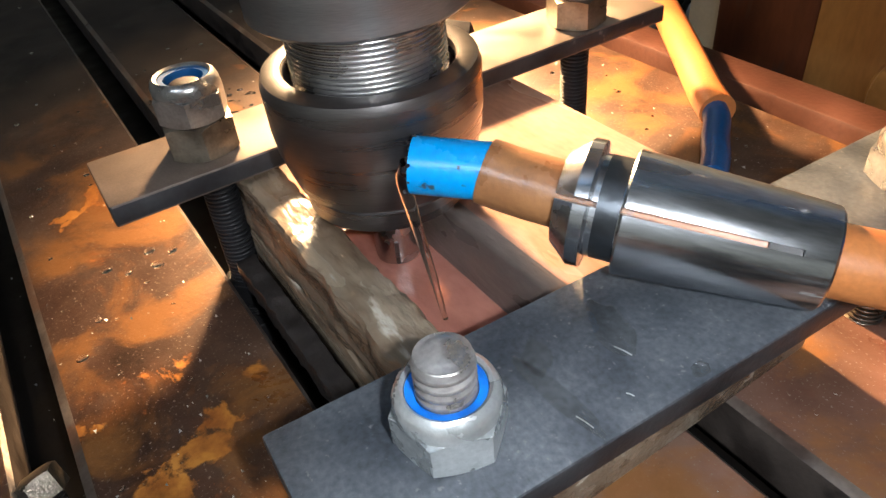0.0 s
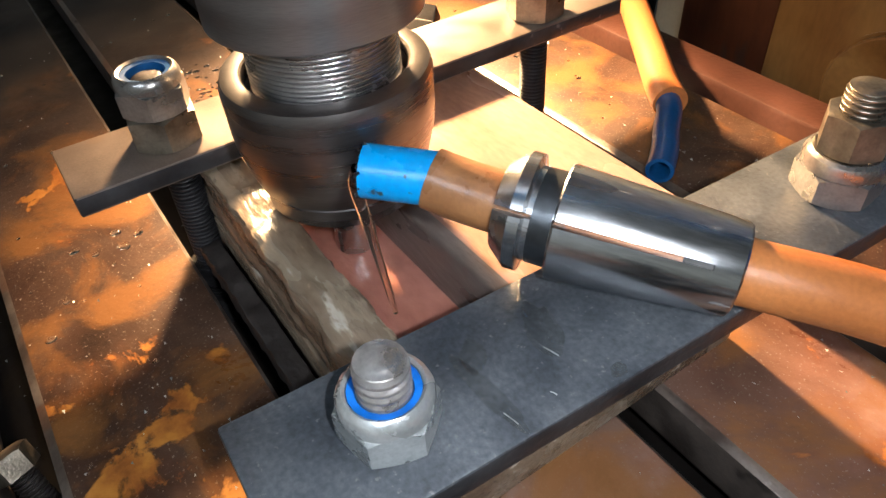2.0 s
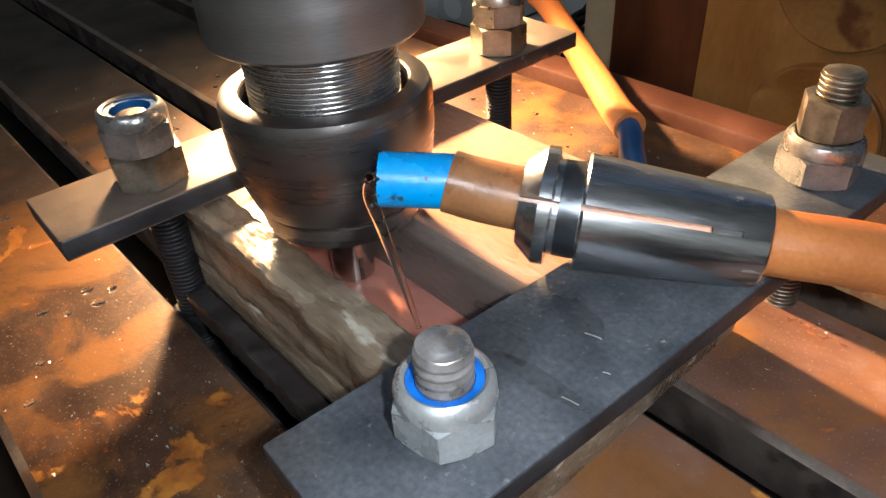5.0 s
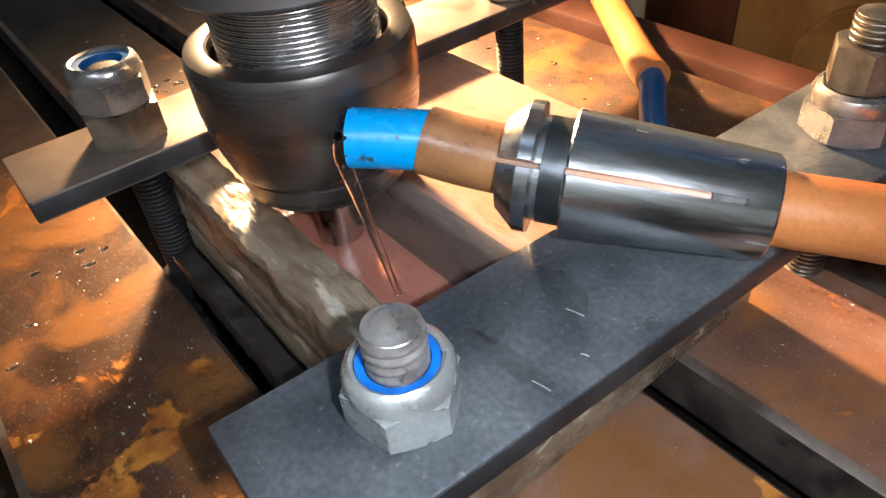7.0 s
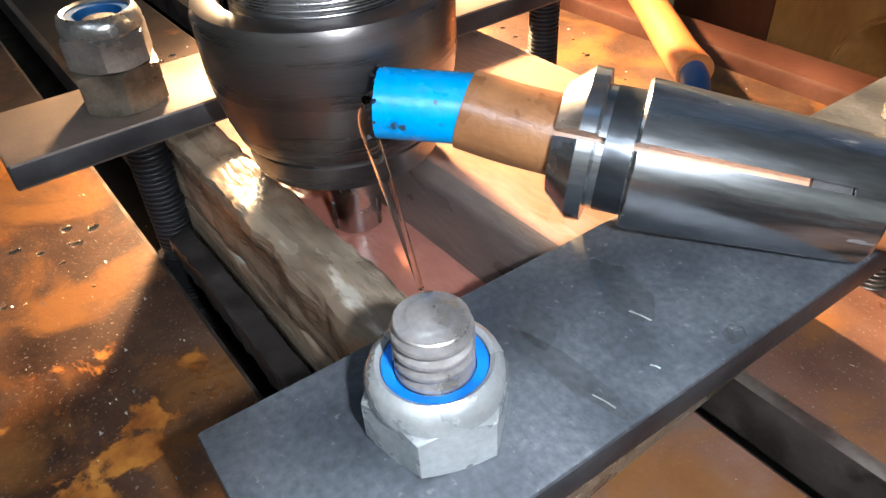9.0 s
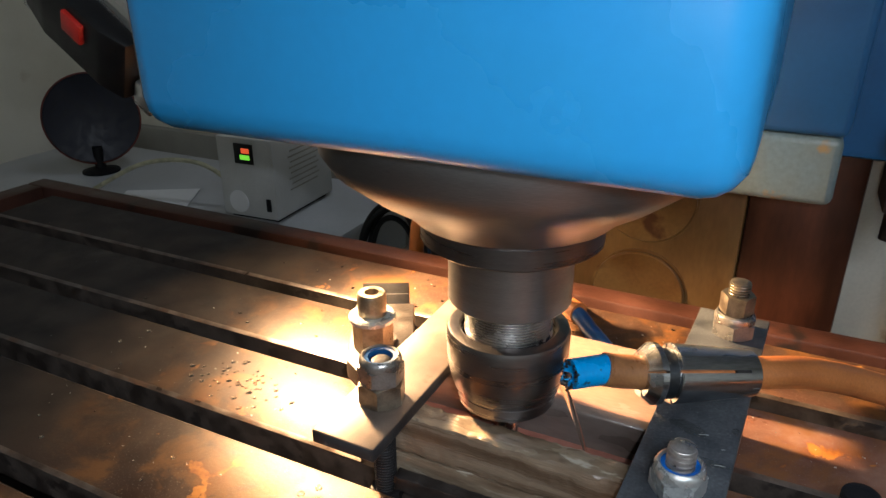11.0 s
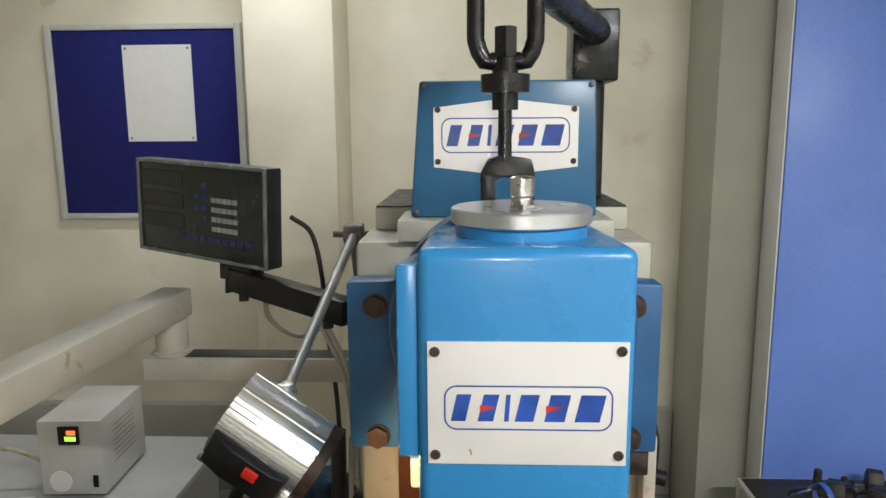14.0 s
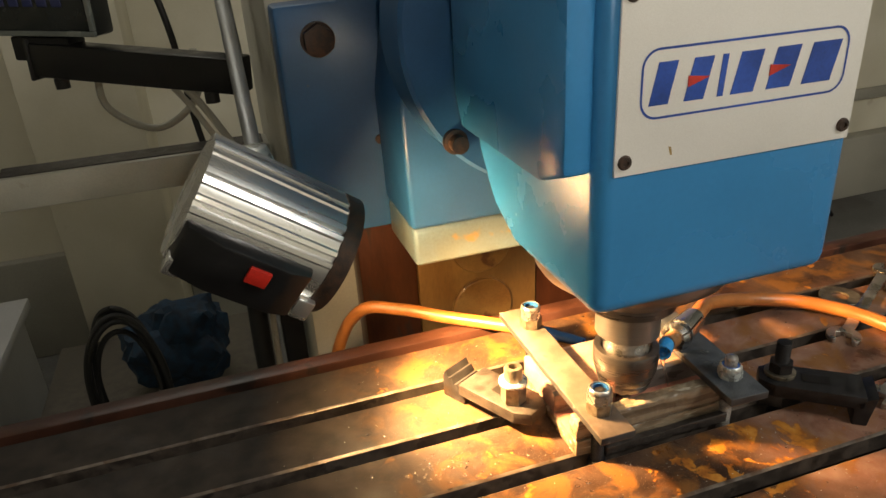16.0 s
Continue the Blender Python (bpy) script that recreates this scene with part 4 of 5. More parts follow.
part("conduit", bm_tube([(-0.318, 0.61, 0.0), (-0.322, 0.61, -0.12), (-0.325, 0.61, -0.3), (-0.32, 0.62, FLOOR + 0.02)], 0.006, 10), M_GREY, duct, "thin grey cable")
part("junction_box", bm_box(-0.312, -0.274, 0.56, 0.60, -0.30, -0.115, 0.004), M_PLASTIC, duct, "black junction box")

# ---- swinging pendant arm ----
pend = thing("operator_pendant", "jointed beige box-section pendant boom", "pendant boom")
part("lower_beam", bm_box(-0.795, -0.275, 0.66, 0.73, 0.105, 0.16, 0.006), M_GREY, pend)
# thin dark sheet imitates a shaded channel; the beam is closed
part("channel_top", bm_box(-0.70, -0.285, 0.668, 0.722, 0.1602, 0.1616, 0.0004, 1), M_TAR, pend, "grimy dark strip standing for the beam's shaded open channel")
part("pivot", bm_lathe([(0.042, 0.16), (0.042, 0.168), (0.036, 0.17), (0.036, 0.24)], 32, m=pose(-0.74, 0.70, 0)), M_GREY, pend)
ua = bm_box(-0.036, 0.036, -0.04, 1.05, 0.24, 0.305, 0.006)
ua.transform(pose(-0.74, 0.70, 0, 0, 0, 177))
part("upper_beam", ua, M_GREY, pend)

# ---- back of the room ----
nb = thing("notice_board", "navy felt notice board in an aluminium frame on the wall", "notice board")
part("felt", bm_box(-1.92, -1.10, RY1 - 0.018, RY1 - 0.001, 0.29, 1.10, 0.002), M_FELT, nb)
fr = bm_box(-1.95, -1.92, RY1 - 0.028, RY1 - 0.001, 0.265, 1.125, 0.003)
bm_box(-1.10, -1.07, RY1 - 0.028, RY1 - 0.001, 0.265, 1.125, 0.003, bm=fr)
bm_box(-1.92, -1.10, RY1 - 0.027, RY1 - 0.001, 0.265, 0.29, 0.003, bm=fr)
bm_box(-1.92, -1.10, RY1 - 0.027, RY1 - 0.001, 1.10, 1.125, 0.003, bm=fr)
part("frame", fr, M_BOX, nb, "pale aluminium frame")
paper = thing("paper_sheet", "blank white paper sheet pinned to the notice board", "paper")
part("sheet", bm_box(-1.605, -1.295, RY1 - 0.0215, RY1 - 0.0195, 0.615, 1.035), M_WHITE, paper)
for px, pz in ((-1.59, 0.63), (-1.31, 0.63), (-1.59, 1.02), (-1.31, 1.02)):
    part("pin", bm_lathe([(0.006, 0), (0.005, 0.004)], 12, m=pose(px, RY1 - 0.0215, pz, 90)), M_STEEL, paper)

cabinet = thing("steel_cabinet", "tall blue enamelled two-door steel cabinet", "cabinet")
part("body", bm_box(1.075, 2.12, 1.83, 1.945, FLOOR, 1.35, 0.004), M_CAB, cabinet)
part("edge_trim", bm_box(1.068, 1.0746, 1.806, 1.944, FLOOR + 0.02, 1.345, 0.001), M_BOX, cabinet, "pale worn cabinet edge")
for x0, x1 in ((1.079, 1.598), (1.604, 2.115)):
    d = part("door", bm_box(x0, x1, 1.808, 1.829, FLOOR + 0.06, 1.34, 0.004), M_CAB, cabinet)
    if x0 > 1.5:
        part("lock_plate", bm_box(1.61, 1.67, 1.80, 1.8075, -0.13, 0.03, 0.004), M_PLASTIC, d, "black recessed lock plate")
        part("lock_handle", bm_box(1.63, 1.65, 1.794, 1.7995, -0.09, -0.01, 0.003), M_STEEL, d, "steel lock handle")
        part("label_strip", bm_box(1.67, 1.95, 1.8055, 1.8075, 0.65, 0.685), M_WHITE, d, "white label strip")

desk = thing("desk", "pale grey desk with papers", "desk")
part("top", bm_box(-2.75, -1.05, 1.05, 1.80, -0.585, -0.55, 0.004), M_DESK, desk)
part("side_panel", bm_box(-2.73, -2.69, 1.07, 1.78, FLOOR, -0.586), M_DESK, desk)
part("side_panel", bm_box(-1.12, -1.08, 1.07, 1.78, FLOOR, -0.586), M_DESK, desk)
for k, (px, py, w, h, a) in enumerate(((-1.62, 1.20, 0.24, 0.18, 12), (-1.32, 1.14, 0.22, 0.15, -6), (-1.82, 1.32, 0.26, 0.20, 30))):
    sheet = thing("paper_sheet", "white paper sheet lying on the desk", "paper", pose(px, py, -0.5485 + 0.002 * k, 0, 0, a), "desk papers")
    part("sheet", bm_box(-w / 2, w / 2, -h / 2, h / 2, 0, 0.0012), M_WHITE, sheet)
tray = thing("black_tray", "flat black frame lying on the papers", "tray", pose(-1.38, 1.17, -0.5425, 0, 0, -4))
tb = bm_box(-0.15, 0.15, -0.06, -0.045, 0, 0.012, 0.002)
bm_box(-0.15, 0.15, 0.045, 0.06, 0, 0.012, 0.002, bm=tb)
bm_box(-0.15, -0.135, -0.045, 0.045, 0, 0.012, 0.002, bm=tb)
part("frame", tb, M_PLASTIC, tray)
grip = thing("hand_tool", "black hand tool lying on the desk", "tool", pose(-1.47, 1.10, -0.53, 0, 0, 20))
part("handle", bm_tube([(-0.09, 0, 0), (-0.03, 0.01, 0.018), (0.05, 0.0, 0.012), (0.11, -0.02, 0.0)], 0.016, 12), M_PLASTIC, grip)
lead = thing("cable", "pale yellow cable arching over the desk", "cable")
part("cord", bm_tube([(-2.1, 1.30, -0.54), (-1.85, 1.32, -0.42), (-1.65, 1.36, -0.40), (-1.52, 1.38, -0.46), (-1.49, 1.40, -0.53)], 0.008), M_YELLOW, lead)
st = thing("control_box", "ivory enamelled control box with a glowing red and green display", "control box", pose(-1.385, 1.31, -0.549, 0, 0, 3))
part("case", bm_box(-0.105, 0.105, 0, 0.33, 0.012, 0.272, 0.004), M_BOX, st)
part("foot_plate", bm_box(-0.09, 0.09, 0.02, 0.31, 0.0, 0.0115), M_PLASTIC, st)
disp = part("display", bm_box(-0.035, 0.035, -0.006, -0.0002, 0.19, 0.255, 0.002), M_PLASTIC, st, "black display")
part("digits", bm_box(-0.005, 0.024, -0.0075, -0.0062, 0.226, 0.241), M_RED_LED, disp, "red plain display bar")
part("digits", bm_box(-0.012, 0.024, -0.0075, -0.0062, 0.205, 0.220), M_GREEN_LED, disp, "green plain display bar")
part("switch", bm_box(0.068, 0.085, -0.006, -0.0002, 0.04, 0.082, 0.002), M_PLASTIC, st)
part("dial", bm_lathe([(0.038, 0), (0.036, 0.003), (0.0, 0.004)], 32, m=pose(-0.04, -0.0002, 0.06, 90)), M_WHITE, st)
v0 = part("vent", bm_box(0.1052, 0.1062, 0.08, 0.24, 0.09, 0.095), M_DADO, st)
for k in range(1, 8):
    share(v0, pose(0, 0.012 * (k % 2), 0.018 * k))

# dark round dish standing on the desk
PKM = along((-2.30, 1.50, -0.345), (0.1, -0.45, 0.25))
pk = thing("round_dish", "dark glossy round dish with a red rim standing on the desk", "dish", Matrix.Translation((-2.30, 1.50, -0.549)))
PKL = pk.matrix_world.inverted() @ PKM
part("bowl", bm_lathe([(0.0, -0.09), (0.10, -0.08), (0.155, -0.045), (0.172, 0.0), (0.168, 0.012), (0.12, 0.002), (0.0, -0.012)], 56), M_NAVY, pk, m=PKL)
part("red_rim", bm_lathe([(0.1685, 0.0005), (0.1745, 0.002), (0.1755, 0.010), (0.1700, 0.0135)], 56, closed=False), M_KNOB_RED, pk, "dark red rim", m=PKL)
part("foot", bm_lathe([(0.07, 0.0), (0.07, 0.006), (0.02, 0.018), (0.018, 0.10), (0.0, 0.10)], 32, m=pose(0.02, -0.02, 0)), M_KNOB, pk)

# crank on the column
cr = thing("crank_handle", "black crank handle on the side of the column", "crank")
part("hub", bm_tube([(0.271, 0.56, 0.06), (0.312, 0.56, 0.06)], 0.028, 24, curve=False), M_PLASTIC, cr)
part("arm", bm_tube([(0.305, 0.56, 0.06), (0.315, 0.56, 0.02), (0.315, 0.56, -0.045)], (0.017, 0.012), 16), M_PLASTIC, cr)
part("grip", bm_tube([(0.305, 0.55, -0.045), (0.34, 0.54, -0.05)], 0.016, 20, curve=False), M_PLASTIC, cr)
gib = thing("limit_switch", "small dark limit switch under the flange", "switch")
part("case", bm_box(0.20, 0.25, 0.335, 0.39, 0.062, 0.106, 0.003), M_TAR, gib)
part("plunger", bm_tube([(0.212, 0.35, 0.063), (0.212, 0.35, 0.035)], 0.008, 12, curve=False), M_PLASTIC, gib)
lsw = thing("cover_strip", "pale grey cover strip on the column", "cover")
part("strip", bm_box(0.2585, 0.282, 0.40, 0.4395, FLOOR + 0.3, 0.105, 0.004), M_GREY, lsw)

ROD_A, ROD_K = (2.478, 2.1, -0.866), (2.350, 2.1, -0.694)
mop = thing("leaning_rod", "thin dark rod with a red-brown knob leaning by the wall", "rod")
part("rod", bm_tube([(2.61, 2.1, FLOOR + 0.005), ROD_A, ROD_K], 0.010, 10, curve=False), M_TAR, mop)
part("knob", bm_lathe([(0.0, -0.075), (0.028, -0.06), (0.045, -0.02), (0.06, 0.01), (0.045, 0.05), (0.0, 0.062)], 20, m=along(ROD_K, Vector(ROD_K) * 2 - Vector(ROD_A))), M_KNOB_RED, mop, "worn red-brown knob")

# stand with clutter beside the cabinet
stand = thing("tool_stand", "cream steel stand crowded with small parts", "stand")
part("top", bm_box(0.93, 1.63, 1.32, 1.76, -0.625, -0.60, 0.004), M_GREY, stand)
part("liner", bm_box(0.945, 1.615, 1.335, 1.75, -0.5998, -0.5975, 0.001), M_TAR, stand, "dark oily liner on the stand")
for lx, ly in ((0.95, 1.34), (1.61, 1.34), (0.95, 1.74), (1.61, 1.74)):
    part("leg", bm_box(lx - 0.018, lx + 0.018, ly - 0.018, ly + 0.018, FLOOR + 0.075, -0.626), M_GREY, stand)
bot = thing("plastic_bottle", "clear crumpled plastic bottle lying on the stand", "bottle", pose(1.02, 1.47, -0.545, 0, 82, 10))
part("bottle", bm_lathe([(0.0, 0.0), (0.046, 0.004), (0.050, 0.03), (0.044, 0.06), (0.05, 0.10), (0.05, 0.16), (0.035, 0.20), (0.014, 0.225), (0.014, 0.245)], 28), M_BOTTLE, bot)
part("band", bm_lathe([(0.0505, 0.10), (0.0512, 0.102), (0.0512, 0.116), (0.0505, 0.118)], 28, closed=False), M_TAG, bot, "blue bottle band")
unshadowed(bot)
flex = thing("segmented_hose", "blue segmented coolant hose with an orange nozzle", "hose")
fpts = smooth_path([(1.02, 1.36, -0.575), (1.12, 1.37, -0.545), (1.25, 1.42, -0.56), (1.38, 1.40, -0.54), (1.49, 1.42, -0.575), (1.585, 1.40, -0.583)], 6)
for k, q in enumerate(fpts):
    part("bead", bm_lathe([(0.009, -0.012), (0.015, -0.006), (0.015, 0.006), (0.010, 0.014)], 14, m=Matrix.Translation(q) @ ((fpts[min(k + 1, len(fpts) - 1)] - fpts[max(k - 1, 0)]).to_track_quat("Z", "Y").to_matrix().to_4x4())), M_TAG, flex)
part("nozzle", bm_tube([(1.015, 1.358, -0.577), (0.965, 1.345, -0.592)], (0.014, 0.006), 14, curve=False), M_ORANGE, flex, "orange nozzle")
rj = random.Random(7)
on_stand = [stand, bot, flex]
for k in range(16):
    bx, by = rj.uniform(1.15, 1.56), rj.uniform(1.46, 1.70)
    s = rj.uniform(0.025, 0.055)
    jb = thing("machine_part", "oily dark steel machine part on the stand", "machine part", pose(bx, by, -0.5973, 0, 0, rj.uniform(0, 180)), "parts on the stand")
    on_stand.append(jb)
    if k % 3 == 0:
        part("ring", bm_lathe([(s * 0.5, 0), (s, 0.0), (s, s * 1.1), (s * 0.8, s * 1.3), (s * 0.5, s * 1.3), (s * 0.5, 0.0)], 24, closed=False), M_TAR, jb)
    elif k % 3 == 1:
        part("block", bm_prism([(-s, 0), (s, 0), (s, s), (s * 0.3, s * 1.7), (-s * 0.5, s * 1.7), (-s, s * 0.8)], "y", -s * 0.6, s * 0.6, 0.003), M_TAR, jb)
    else:
        part("bolt", bm_hex(s, 0.0, s * 0.5), M_RUST, jb)
        part("shank", bm_thread(s * 0.3, s * 0.5, s * 2.2, 0.004, 0.002, 16), M_TAR, jb)

for ob in on_stand:
    ob.location += Vector((0.03, 0.0, -0.075))

# ---- clamping set-up on the table ----
def stud(x, y, z0, z1, label, material=M_BLACK, r=0.0064, pitch=0.0018, depth=0.00115):
    s = thing("threaded_stud", label, "stud", pose(x, y, z0), "clamping studs")
    part("thread", bm_thread(r, 0.0, z1 - z0 + 0.0003, pitch, depth), material, s)
    return s


def lock_nut(x, y, z, turn, label, material=M_ZINC, insert=M_NYLON, af=0.0215):
    nu = thing("lock_nut", label, "nut", pose(x, y, z, 0, 0, turn), "clamping nuts")
    part("hexagon", bm_hex(af, 0.0, 0.0098, 0.0068, top=True, bottom=True), material, nu)
    k = af / 0.0215
    part("collar", bm_lathe([(0.0106 * k, 0.0088), (0.0113 * k, 0.0098), (0.0113 * k, 0.0122), (0.0106 * k, 0.0140), (0.0094 * k, 0.0149), (0.0086, 0.0143), (0.0084, 0.0100)], 48, closed=False), material, nu)
    if insert:
        part("insert_ring", bm_lathe([(0.0084, 0.0098), (0.0084, 0.0139), (0.0066, 0.0136), (0.0066, 0.0098)], 40, closed=False), insert, nu, "blue nylon ring")
    return nu


def plain_nut(x, y, z, turn, label, material, h=0.011, af=0.0215, name="hex_nut"):
    nu = thing(name, label, "nut", pose(x, y, z, 0, 0, turn), "clamping nuts")
    part("hexagon", bm_hex(af, 0.0, h, 0.0064, top=True, bottom=True), material, nu)
    return nu


def strap(m, x0, x1, y0, y1, z0, z1, material, label):
    s = thing("clamp_strap", label, "clamp", m, "clamping straps")
    bar = part("bar", roughen(bm_box(x0, x1, y0, y1, z0, z1, 0.0009, 2), 90, 0.00025), (material, M_STRAP_SHADE), s)
    # upright faces take the colour with the painted shade
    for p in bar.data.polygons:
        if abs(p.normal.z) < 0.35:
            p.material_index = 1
    return s


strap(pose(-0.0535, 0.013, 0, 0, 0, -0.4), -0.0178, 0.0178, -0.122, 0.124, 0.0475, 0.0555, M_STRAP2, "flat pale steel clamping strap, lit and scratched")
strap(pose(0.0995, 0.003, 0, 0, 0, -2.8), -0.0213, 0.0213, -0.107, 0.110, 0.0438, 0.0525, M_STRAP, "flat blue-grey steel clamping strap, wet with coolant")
ST_L1, ST_L2, ST_R1, ST_R2 = (-0.0535, -0.0715), (-0.048, 0.0955), (0.097, -0.0695), (0.1055, 0.0865)
stud(*ST_L1, -0.03, 0.0800, "black threaded stud rising from a table slot")
stud(*ST_L2, -0.03, 0.0790, "black threaded stud rising from a table slot")
stud(*ST_R1, -0.03, 0.0765, "steel threaded stud standing out of a lock nut", M_STUD, 0.0064, 0.0025, 0.0015)
stud(*ST_R2, -0.03, 0.0880, "worn threaded stud through two nuts", M_ZINC_OLD)
plain_nut(*ST_L1, 0.0556, 20, "yellowed steel hexagon nut under a lock nut", M_ZINC_OLD, 0.0125, 0.0225)
lock_nut(*ST_L1, 0.0682, 8, "zinc lock nut with a blue ring on a stud", M_NUT_GREY, M_TUBE_DARK)
plain_nut(*ST_L2, 0.0556, 10, "yellowed steel hexagon nut under a lock nut", M_ZINC_OLD, 0.0125, 0.0225)
lock_nut(*ST_L2, 0.0682, 35, "zinc lock nut with a blue ring on a stud", M_NUT_GREY, M_TUBE_DARK)
lock_nut(*ST_R1, 0.0527, 40, "wet zinc lock nut with a blue nylon ring")
lock_nut(*ST_R2, 0.0527, 5, "large zinc flange nut", M_NUT_GREY, insert=None, af=0.023)
plain_nut(*ST_R2, 0.0676, 30, "old scarred hexagon nut on a flange nut", M_ZINC_OLD, 0.0125, 0.0175)
for sx, sy in (ST_L1, ST_L2, ST_R1, ST_R2):
    w = thing("slot_nut", "black square nut sunk in the table slot", "nut", pose(sx, sy, -0.0318), "slot nuts")
    part("block", bm_box(-0.012, 0.012, -0.0148, 0.0148, 0.0, 0.011, 0.001), M_BLACK, w)

plain_nut(*ST_L1, -0.0125, 15, "black oily hexagon nut on a stud in the slot", M_BLACK, 0.0095, 0.0165)

# workpiece: sawn block with a milled channel, a front rim and a higher back
wp = thing("workpiece", "sawn translucent resin block with a milled wet channel", "workpiece")


def uneven(x0, x1, y0, y1, z0, z1, n, amount, size, bevel=0.0015, fine=0):
    b = bm_box(x0, x1, y0, y1, z0, z1, bevel, 2)
    long = [e for e in b.edges if abs(e.verts[0].co.x - e.verts[1].co.x) > (x1 - x0) * 0.7]
    bmesh.ops.subdivide_edges(b, edges=long, cuts=n, use_grid_fill=True)
    if fine:
        cross = [e for e in b.edges if abs(e.verts[0].co.x - e.verts[1].co.x) < 1e-5 and e.calc_length() > 0.004]
        bmesh.ops.subdivide_edges(b, edges=cross, cuts=fine, use_grid_fill=True)
        roughen(b, size * 3.5, amount * 0.55)
    return roughen(b, size, amount)


FLOORZ = 0.0195
part("base", uneven(-0.074, 0.104, -0.0665, 0.058, 0.0005, FLOORZ - 0.0008, 30, 0.0005, 60), M_WORK, wp, "grey-brown sawn block")
front_rim = part("front_rim", uneven(-0.0735, 0.1035, -0.0658, -0.0500, FLOORZ - 0.001, 0.0430, 110, 0.0014, 80, 0.0022, 7), (M_WORK, M_WORK_SIDE), wp, "ragged sawn front rim")
# front faces get the colour browned for bounced light
for p in front_rim.data.polygons:
    if p.normal.y < -0.6:
        p.material_index = 1
part("channel_floor", uneven(-0.0735, 0.1035, -0.0515, -0.016, FLOORZ - 0.001, FLOORZ, 60, 0.0002, 120, 0.0003), M_CHANNEL, wp, "pink-brown wet milled channel floor")
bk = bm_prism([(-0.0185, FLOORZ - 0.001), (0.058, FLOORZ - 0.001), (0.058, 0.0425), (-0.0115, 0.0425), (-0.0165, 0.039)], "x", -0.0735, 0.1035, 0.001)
back = part("back_step", bk, (M_WORK_TOP, M_STEP), wp, "smooth milled back step with a darker front wall")
# the front wall is a darker grey-brown than the top
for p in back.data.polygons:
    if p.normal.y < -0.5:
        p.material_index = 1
par = thing("parallel_bar", "black oily parallel bar against the workpiece", "bar")
part("bar", uneven(-0.046, 0.095, -0.0758, -0.0682, 0.0002, 0.0105, 60, 0.0007, 200, 0.0006, 3), M_TAR, par)

# split collet gripping the hose
C0, C1 = Vector((0.0675, -0.0138, 0.0716)), Vector((0.1179, 0.0201, 0.0660))
CM = along(C0, C1)
CL = (C1 - C0).length
collet = thing("split_collet", "polished split steel collet pushed over the hose", "collet", CM)


def sector(stations, rin, a0, a1, n=14):
    b = bmesh.new()
    grid = []
    for w in (0, 1):
        grid.append([[b.verts.new(((rin if w else r) * math.cos(a0 + (a1 - a0) * k / n), (rin if w else r) * math.sin(a0 + (a1 - a0) * k / n), z)) for k in range(n + 1)] for z, r in stations])
    m_ = len(stations)
    for w in (0, 1):
        for i in range(m_ - 1):
            for k in range(n):
                b.faces.new((grid[w][i][k], grid[w][i][k + 1], grid[w][i + 1][k + 1], grid[w][i + 1][k]))
    for i in range(m_ - 1):
        for k in (0, n):
            b.faces.new((grid[0][i][k], grid[0][i + 1][k], grid[1][i + 1][k], grid[1][i][k]))
    for i in (0, m_ - 1):
        for k in range(n):
            b.faces.new((grid[0][i][k], grid[0][i][k + 1], grid[1][i][k + 1], grid[1][i][k]))
    return b


RB, RE = 0.0158, 0.0124
stations = [(0.0, 0.0119), (0.0050, 0.0162), (0.0081, 0.0162), (0.0087, 0.0131), (0.0158, 0.0131), (0.0159, 0.0153), (0.0165, RB), (0.055, RE + 0.0006)]
NSEC = 4
SLIT = CM.inverted().to_3x3() @ Vector((0.085, -0.117, 0.105))
CTURN = math.atan2(SLIT.y, SLIT.x)
for k in range(NSEC):
    a0 = CTURN + 2 * math.pi * k / NSEC + 0.055
    part("jaw", sector(stations, 0.0089, a0, CTURN + 2 * math.pi * (k + 1) / NSEC - 0.055), M_COLLET, collet)
part("rear_ring", bm_lathe([(0.0090, 0.055), (RE + 0.0006, 0.055), (RE, CL + 0.0004), (RE - 0.0006, CL + 0.001), (0.0090, CL + 0.001), (0.0090, 0.055)], 64, closed=False), M_COLLET, collet)
for k in range(NSEC):
    # solid block whose near-black colour imitates the shade in a slit
    pk_ = bm_box(0.0092, 0.0112, -0.0011, 0.0011, 0.0480, 0.0549)
    part("slit_end", pk_, M_SLOT, collet, "near-black block painted as the shaded end of a slit", m=pose(0, 0, 0, 0, 0, math.degrees(CTURN) + 360 * k / NSEC))
part("groove_band", bm_lathe([(0.0094, 0.0100), (0.01315, 0.0101), (0.01315, 0.0155), (0.0094, 0.0156)], 48, closed=False), M_COLLET_GROOVE, collet, "dark knurled groove")

hose = thing("coolant_hose", "orange rubber coolant hose with a blue inner tube", "hose")
tipv, mid = Vector((0.0375, -0.0389, 0.0774)), Vector((0.0509, -0.0254, 0.0762))
part("inner_tube", bm_tube([tipv, tipv * 0.5 + mid * 0.5, mid + (mid - tipv) * 0.12], 0.0077, 24, 4, inner=0.0058), M_TUBE_BLUE, hose, "blue plastic inner tube")
part("brown_sleeve", bm_tube([mid, mid * 0.4 + C0 * 0.6, C0 + (C1 - C0) * 0.3], (0.0087, 0.0088), 24, 6, inner=0.0078), M_HOSE_BROWN, hose, "wet brown hose end")
rs = random.Random(11)
sw_bm = bmesh.new()
td = (mid - tipv).normalized()
sx_, sy_ = td.orthogonal().normalized(), td.cross(td.orthogonal().normalized())
